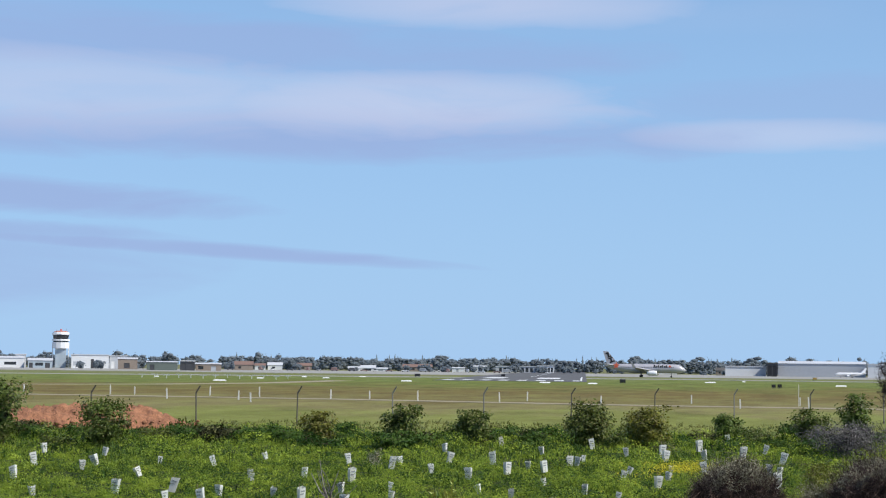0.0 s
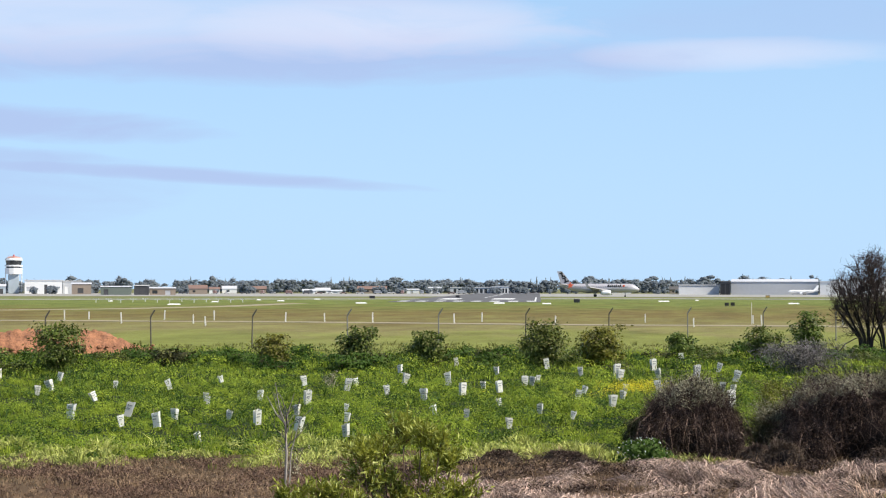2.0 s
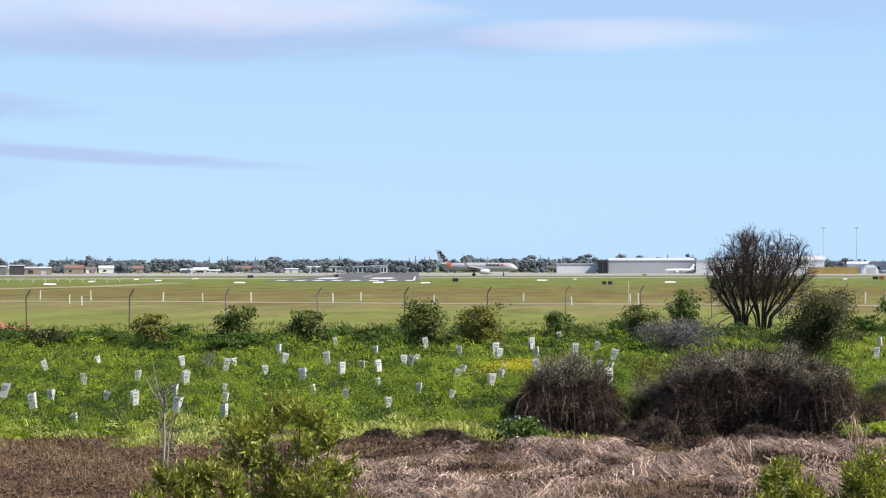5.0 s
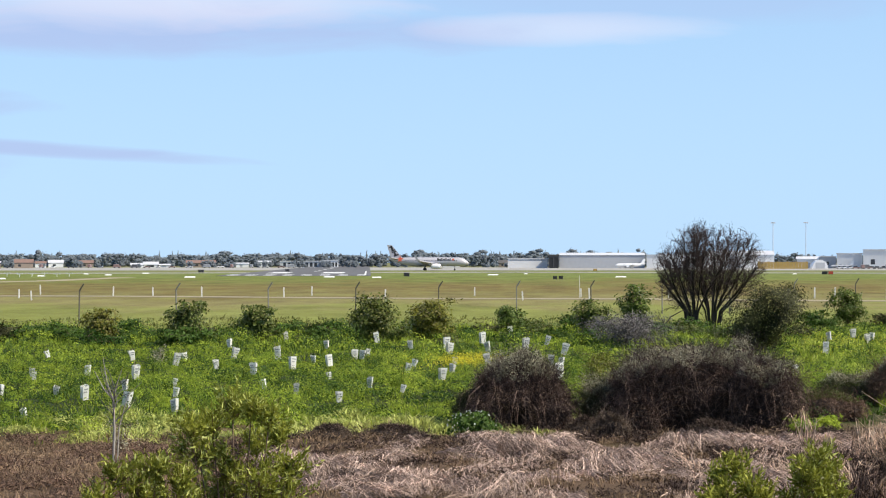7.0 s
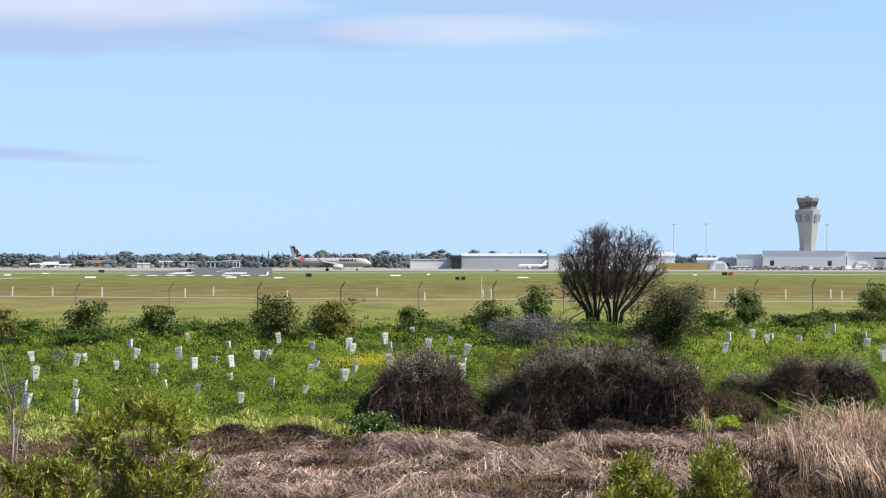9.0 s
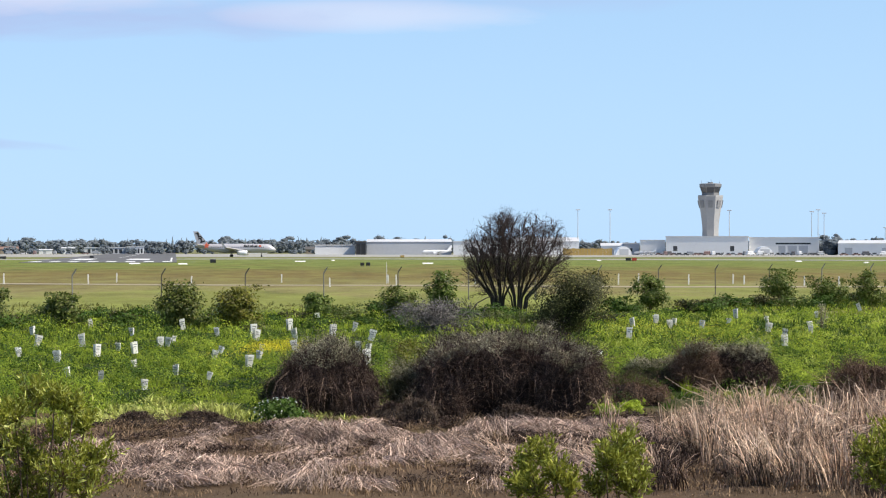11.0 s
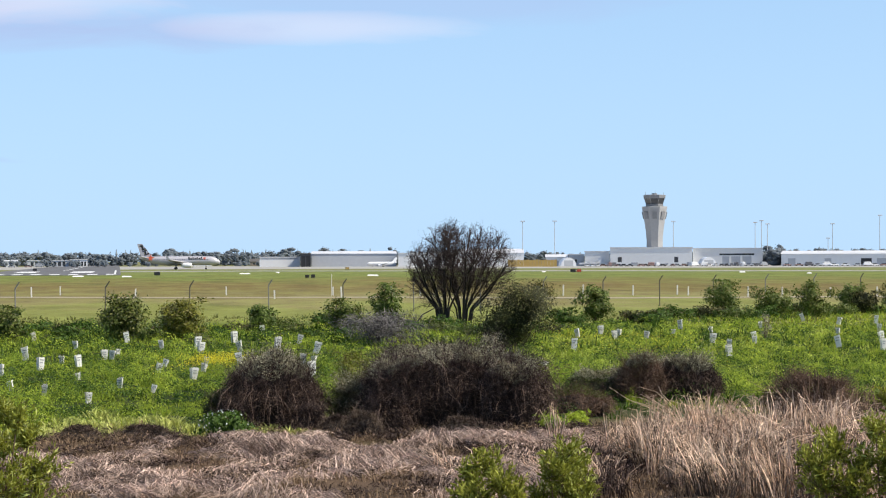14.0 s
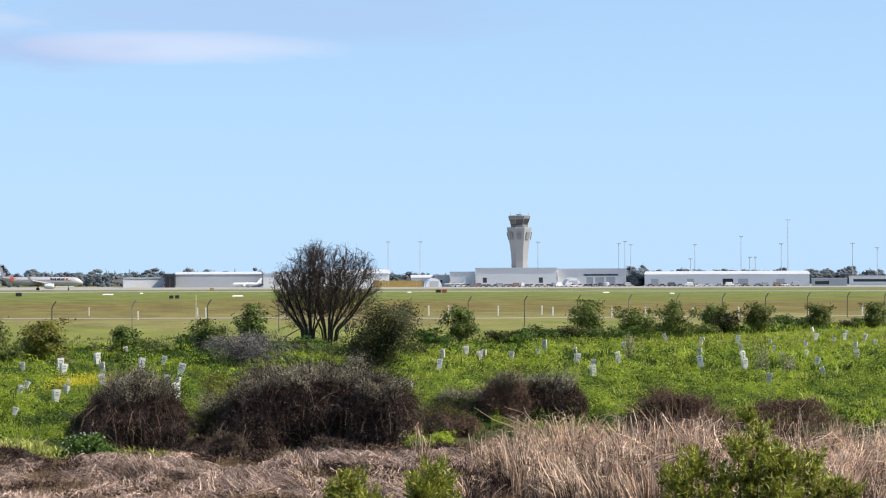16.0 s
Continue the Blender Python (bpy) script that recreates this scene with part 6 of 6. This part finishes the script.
near_bush(6.75, 19, ((0.0, 2.5, 0.15), (-0.14, 2.42, 0.13), (0.13, 2.38, 0.14), (0.24, 2.24, 0.14), (-0.05, 2.24, 0.2), (-0.22, 2.2, 0.12)), 203, material=M_LIME, label="bright yellow-green feathery wattle bush on the bank")
near_bush(8.85, 19, ((0.0, 2.6, 0.14), (-0.12, 2.48, 0.13), (0.12, 2.46, 0.14), (-0.02, 2.34, 0.2), (0.16, 2.24, 0.16), (-0.2, 2.2, 0.14)), 204)
near_bush(17.65, 20, ((-0.04, 3.06, 0.07), (0.06, 2.9, 0.1), (-0.14, 2.78, 0.13), (0.16, 2.74, 0.13), (0.0, 2.64, 0.16), (0.3, 2.6, 0.12)), 205, label="open green bush with thin stems on the bank", per=700)
near_bush(16.2, 20, ((0.0, 2.58, 0.17), (-0.22, 2.46, 0.15), (0.2, 2.44, 0.17), (-0.1, 2.3, 0.24), (0.16, 2.2, 0.24)), 206, material=M_LIME, label="bright yellow-green feathery wattle bush on the bank")
near_bush(18.3, 20, ((0.0, 2.62, 0.18), (0.3, 2.56, 0.16), (-0.26, 2.5, 0.17), (0.1, 2.36, 0.26), (-0.15, 2.28, 0.24), (0.42, 2.34, 0.18), (0.62, 2.4, 0.12)), 207)


# ---- grasses ----
def grass_field(name, n, az0, az1, d0, d1, h0, h1, w0, w1, per, material, label, seed, keep=None, lift=0.0, lean=0.5, spread=0.06):
    rng = np.random.default_rng(seed)
    x, y = sector(n, az0, az1, d0, d1, rng)
    if keep is not None:
        k = keep(x, y, rng)
        x, y = x[k], y[k]
    n = len(x)
    patch = 0.75 + 0.5 * ripple(x, y, 1.4, seed) + 0.55 * ripple(x, y, 0.45, 2.0 * seed)
    th = np.clip(patch, 0.2, 1.8) ** 1.8 * rng.uniform(h0, h1, n)
    x, y, th = np.repeat(x, per), np.repeat(y, per), np.repeat(th, per)
    m = len(x)
    x, y = x + rng.normal(size=m) * spread, y + rng.normal(size=m) * spread
    roots = np.stack([x, y, gz(x, y) - 0.02 + lift], 1)
    hh = th * rng.uniform(0.6, 1.15, m)
    lv = rng.normal(size=(m, 3)) * np.array([1, 1, 0]) * (hh * lean)[:, None]
    v, q, t = blade_arrays(roots, hh, rng.uniform(w0, w1, m), lv, rng)
    return tagged(mk(name, v, q, t, material), label, "grass", kind="stuff")


def edge(x, y):
    """Distance at which the litter by the creek gives way to the meadow."""
    az = np.degrees(np.arctan2(x, y))
    return 52.5 + 1.2 * np.sin(az * 1.3) + smoothstep(7, 11, az) * 9 + smoothstep(0.8, 2.2, az) * (1 - smoothstep(7.5, 9, az)) * 5


def meadow(x, y, rng):
    return (np.hypot(x, y) > edge(x, y) + rng.normal(size=len(x)) * 0.8) & (ripple(x, y, 0.55, 9.0) + 0.5 * ripple(x, y, 1.9, 4.0) > -0.35)


grass_field("meadow_grass", 15000, -21, 22, 50, 85, 0.12, 0.3, 0.02, 0.04, 4, M_GRASS, "lush bright green meadow grass and weeds", 1, meadow)
grass_field("meadow_grass", 14000, -21, 22, 85, 132, 0.14, 0.32, 0.03, 0.055, 4, M_GRASS, "lush bright green meadow grass and weeds", 2)
grass_field("meadow_grass", 20000, 7, 23, 125, 220, 0.15, 0.34, 0.05, 0.08, 4, M_GRASS, "lush bright green meadow grass", 3, lambda x, y, rng: np.hypot(x, y) < 118 + (np.degrees(np.arctan2(x, y)) - 7) * 6.6)
grass_field("grass_tufts", 2600, -21, 22, 54, 95, 0.25, 0.4, 0.015, 0.03, 34, M_GRASS, "bright green grass tufts standing above the meadow", 21, meadow, spread=0.14, lean=0.6)
grass_field("grass_tufts", 2200, -21, 22, 95, 132, 0.28, 0.45, 0.03, 0.05, 24, M_GRASS, "bright green grass tufts standing above the meadow", 22, meadow, spread=0.2, lean=0.6)
grass_field("tall_grass", 9000, -21, 22, 96, 128, 0.3, 0.6, 0.03, 0.05, 5, M_TALL, "taller dark green grass at the meadow's edge", 4, lambda x, y, rng: ripple(x, y, 4.0) > -0.1)
grass_field("tall_grass", 15000, -21, 22, 57, 100, 0.22, 0.42, 0.03, 0.05, 5, M_TALL, "darker green weed tufts in the meadow", 5, lambda x, y, rng: ripple(x, y, 1.1, 2.0) + 0.5 * ripple(x, y, 3.1, 5.0) > 0.2)
grass_field("tall_grass", 6000, 8, 23, 122, 215, 0.3, 0.6, 0.05, 0.08, 5, M_TALL, "taller dark green grass at the meadow's edge", 23, lambda x, y, rng: np.abs(np.hypot(x, y) - 112 - (np.degrees(np.arctan2(x, y)) - 7) * 6.2) < 12)
grass_field("pale_weeds", 14000, -21, 3, 50.5, 57.5, 0.16, 0.32, 0.03, 0.06, 6, surface("lime_weed", (0.34, 0.38, 0.09), (0.56, 0.57, 0.18), 0.5, 0.6, island=0.35, leaf=0.3, space="World"), "yellow-green low weeds along the meadow's near edge", 6,
            lambda x, y, rng: (ripple(x, y, 1.6, 5.0) > -0.15) & (np.hypot(x, y) > 51.5))
grass_field("bright_weeds", 23000, 8, 22, 66, 135, 0.2, 0.36, 0.03, 0.06, 5, surface("spring_weed", (0.3, 0.38, 0.06), (0.58, 0.62, 0.12), 0.5, 0.6, island=0.35, leaf=0.4, space="World"), "yellow-green sunlit weeds in drifts over the meadow", 16,
            lambda x, y, rng: ripple(x, y, 1.3, 5.0) + 0.6 * ripple(x, y, 5.0, 3.0) > 0.15)
grass_field("dry_grass", 5000, -21, 22, 37, 54, 0.06, 0.2, 0.01, 0.02, 5, M_BRAMBLE, "matted dark brown dead stalks by the creek", 9, lambda x, y, rng: np.hypot(x, y) < edge(x, y) + 0.5)
grass_field("dry_grass", 22000, -21, 22, 37, 54, 0.08, 0.24, 0.012, 0.025, 4, M_STRAW, "short brown dead grass by the creek", 7, lambda x, y, rng: np.hypot(x, y) < edge(x, y) + 1)
grass_field("dry_grass", 6000, -21, 22, 128, 160, 0.15, 0.35, 0.04, 0.06, 4, surface("ripe_grass", (0.15, 0.17, 0.045), (0.24, 0.22, 0.075), 0.3, 0.7, island=0.3, leaf=0.2, space="World"), "ripening olive grass along the fence", 8)


def broad_weeds(n, per, d0, d1, leaf, material, seed, label):
    """Leafy weed cushions of different height, which make the meadow lumpy."""
    rng = np.random.default_rng(seed)
    x, y = sector(n, -21, 22, d0, d1, rng)
    k = meadow(x, y, rng) & (ripple(x, y, 3.0, seed) > -0.25)
    x, y = x[k], y[k]
    r = (0.14 + 0.75 * rng.random(len(x)) ** 2.2) * (1 + 0.5 * ripple(x, y, 4.0, 1.0))
    c = np.repeat(np.stack([x, y, gz(x, y)], 1), per, 0)
    rr = np.repeat(r, per)[:, None]
    u = rng.normal(size=(len(c), 3))
    u /= np.linalg.norm(u, axis=1, keepdims=True)
    u[:, 2] = np.abs(u[:, 2]) * 0.9 + 0.1
    v, q = leaf_arrays(c + u * rr * np.array([1, 1, 0.9]), leaf, leaf * 0.7, rng, -0.2, normals=u, loose=0.16)
    tagged(mk("broad_weeds", v, q, None, material), label, "weeds", kind="stuff")


broad_weeds(3400, 130, 54, 90, 0.055, M_WEED, 81, "bright leafy weed cushions in the meadow")
# dark cushions also stand in for the shade between bright clumps
broad_weeds(3400, 90, 54, 90, 0.06, M_TALL, 82, "dark leafy weed cushions in the meadow")
broad_weeds(2200, 70, 90, 132, 0.1, M_WEED, 83, "bright leafy weed cushions in the meadow")
broad_weeds(1700, 50, 90, 132, 0.09, M_TALL, 84, "dark leafy weed cushions in the meadow")


def dead_scrub(n, per, az0, az1, d0, d1, material, seed, label):
    """Low cushions of dry stalks between the meadow and the reeds."""
    rng = np.random.default_rng(seed)
    x, y = sector(n, az0, az1, d0, d1, rng)
    k = (np.hypot(x, y) < edge(x, y)) & (ripple(x, y, 1.2, seed) > 0.0)
    x, y = x[k], y[k]
    r = np.repeat(rng.uniform(0.12, 0.4, len(x)), per)
    c = np.repeat(np.stack([x, y, gz(x, y)], 1), per, 0)
    u = rng.normal(size=(len(c), 3))
    u /= np.linalg.norm(u, axis=1, keepdims=True)
    u[:, 2] = np.abs(u[:, 2])
    v, q = leaf_arrays(c + u * r[:, None] * np.array([1, 1, 0.6]), 0.14, 0.016, rng, -0.3)
    tagged(mk("dead_scrub", v, q, None, material), label, "scrub", kind="stuff")


dead_scrub(1300, 60, -21, -6, 38, 53, M_RUST, 88, "low reddish-brown dry scrub by the creek")
dead_scrub(2300, 60, -7, 10, 38, 53, M_BRAMBLE, 85, "low dark brown dry scrub by the creek")
dead_scrub(1000, 60, 10, 23, 38, 53, M_BRAMBLE, 87, "low dark brown tangle among the standing reeds")
dead_scrub(900, 50, -21, 10, 38, 53, M_STRAW, 86, "low tan dry scrub by the creek")


def reed_litter():
    """Flattened dead reeds, combed into overlapping locks."""
    rng = np.random.default_rng(50)
    x, y = sector(4300, -6.6, 12.5, 37.5, 51.5, rng)
    az, d = np.degrees(np.arctan2(x, y)), np.hypot(x, y)
    near = 50.3 - 2.2 * smoothstep(2, -6, az) + 0.8 * np.sin(az * 1.1)
    k = (d < near) & (ripple(x, y, 1.5, 4.0) + 0.7 * ripple(x, y, 0.5, 1.0) > 0.16) & (az > -6.4 + 0.5 * np.sin(d * 2)) & ((az < 8.0) | (d > 46.5))
    x, y = x[k], y[k]
    locks, per = len(x), 24
    turn = -1.3 + 1.5 * ripple(x, y, 1.6, 7.0) + rng.normal(size=locks) * 0.65
    heap = 0.08 + 0.34 * np.clip(ripple(x, y, 1.3, 1.0), 0, 1) + rng.uniform(0.0, 0.16, locks)
    long = rng.uniform(0.28, 0.75, locks)
    n = locks * per
    th = np.repeat(turn, per) + rng.normal(size=n) * 0.24
    ln = np.repeat(long, per) * rng.uniform(0.6, 1.1, n)
    ahead, across = np.stack([np.cos(th), np.sin(th), np.zeros(n)], 1), np.stack([-np.sin(th), np.cos(th), np.zeros(n)], 1)
    root = np.stack([np.repeat(x, per), np.repeat(y, per), np.zeros(n)], 1) + across * rng.normal(size=(n, 1)) * 0.13 + ahead * rng.normal(size=(n, 1)) * 0.1
    root[:, 2] = gz(root[:, 0], root[:, 1])
    hp = np.repeat(heap, per) * rng.uniform(0.6, 1.1, n)
    rows = []
    for f, lift in ((0.0, 0.75), (0.3, 1.05), (0.65, 0.75), (1.0, 0.1)):
        q = root + ahead * (ln * f)[:, None] + across * (rng.normal(size=n) * 0.05 * f)[:, None]
        q[:, 2] += hp * lift + 0.02 + rng.random(n) * 0.03
        rows.append(q)
    v, q = ribbon_arrays(np.stack(rows, 1), rng.uniform(0.008, 0.02, n), rng)
    tagged(mk("reed_litter", v, q, None, M_REED), "flattened pale dead reeds in swirled heaps", "reeds", kind="stuff")


reed_litter()


def reed_bed(clumps, az0, az1, d0, d1, h0, h1, seed, label, keep=None, material=None, per=26, lean=0.22, flop=0.24):
    """Standing dead reeds in sheaves: upright stems, folded tips, some sheaves fallen over."""
    rng = np.random.default_rng(seed)
    x, y = sector(clumps, az0, az1, d0, d1, rng)
    if keep is not None:
        k = keep(x, y)
        x, y = x[k], y[k]
    c = len(x)
    tilt = rng.normal(size=(c, 2)) * lean + np.stack([0.1 * ripple(x, y, 1.6, 3.0), 0.1 * ripple(x, y, 1.6, 8.0)], 1)
    fallen = rng.random(c) < flop
    tilt[fallen] = rng.normal(size=(fallen.sum(), 2)) * 0.55 + np.array([-0.25, -0.3])
    tilt = np.clip(tilt, -0.75, 0.75)
    tall = rng.uniform(h0, h1, c) * (1 + 0.25 * ripple(x, y, 1.6, seed))
    n = c * per
    x, y = np.repeat(x, per) + rng.normal(size=n) * 0.13, np.repeat(y, per) + rng.normal(size=n) * 0.13
    h = np.repeat(tall, per) * rng.uniform(0.55, 1.12, n)
    sway = np.concatenate([np.repeat(tilt, per, 0) + rng.normal(size=(n, 2)) * 0.13, np.zeros((n, 1))], 1)
    up = np.array([0, 0, 1.0])
    p0 = np.stack([x, y, gz(x, y) - 0.02], 1)
    p1 = p0 + up * (h * 0.5)[:, None] + sway * (h * 0.4)[:, None]
    p2 = p0 + up * (h * (0.92 - 0.25 * np.minimum(1.0, np.hypot(sway[:, 0], sway[:, 1]))))[:, None] + sway * (h * 0.9)[:, None]
    bend = rng.normal(size=(n, 3)) * np.array([0.5, 0.5, 0.0]) + sway * 0.8
    p3 = p2 + (bend + up * rng.uniform(-0.8, 0.5, n)[:, None]) * (h * 0.34)[:, None]
    v, q = ribbon_arrays(np.stack([p0, p1, p2, p3], 1), rng.uniform(0.01, 0.026, n), rng)
    tagged(mk("reed_bed", v, q, None, material or M_STAND), label, "reeds", kind="stuff")


def brown_bed(x, y):
    return in_bed(x, y) & (ripple(x, y, 2.2, 2.5) > 0.0)


def in_bed(x, y):
    az, d = np.degrees(np.arctan2(x, y)), np.hypot(x, y)
    return (ripple(x, y, 0.8, 6.0) + 0.4 * ripple(x, y, 0.35, 2.0) > -0.12) & (d > 49.0 - 11 * smoothstep(9.4, 12.6, az)) & (d < 49.5 + 2.0 * smoothstep(9, 14, az))


reed_bed(620, 8.4, 23, 38, 52, 0.75, 1.3, 60, "standing straw-coloured dead reeds with bent tips", in_bed)
reed_bed(260, 8.6, 23, 38, 52, 0.6, 1.15, 63, "standing rust-brown dead reeds among the paler ones", brown_bed, M_RUST)
# a darker set of reeds stands in for stems shadowed by those in front
reed_bed(620, 8.6, 23, 38, 52, 0.55, 1.0, 65, "grey-brown broken reeds low in the bed, toned as shaded stems", in_bed, M_STRAWDARK, lean=0.35)
reed_bed(40, 5.5, 10, 38, 42, 0.3, 0.7, 61, "short broken straw-coloured reeds", per=18)
reed_bed(130, 7.4, 10.6, 38, 46, 0.25, 0.6, 64, "short dark brown broken reeds in the wet hollow", None, M_BRAMBLE, per=20)
reed_bed(45, 15.0, 19, 52, 55, 0.9, 1.5, 62, "thin tall rust-coloured dry stalks", None, M_RUST, per=16, flop=0.0)
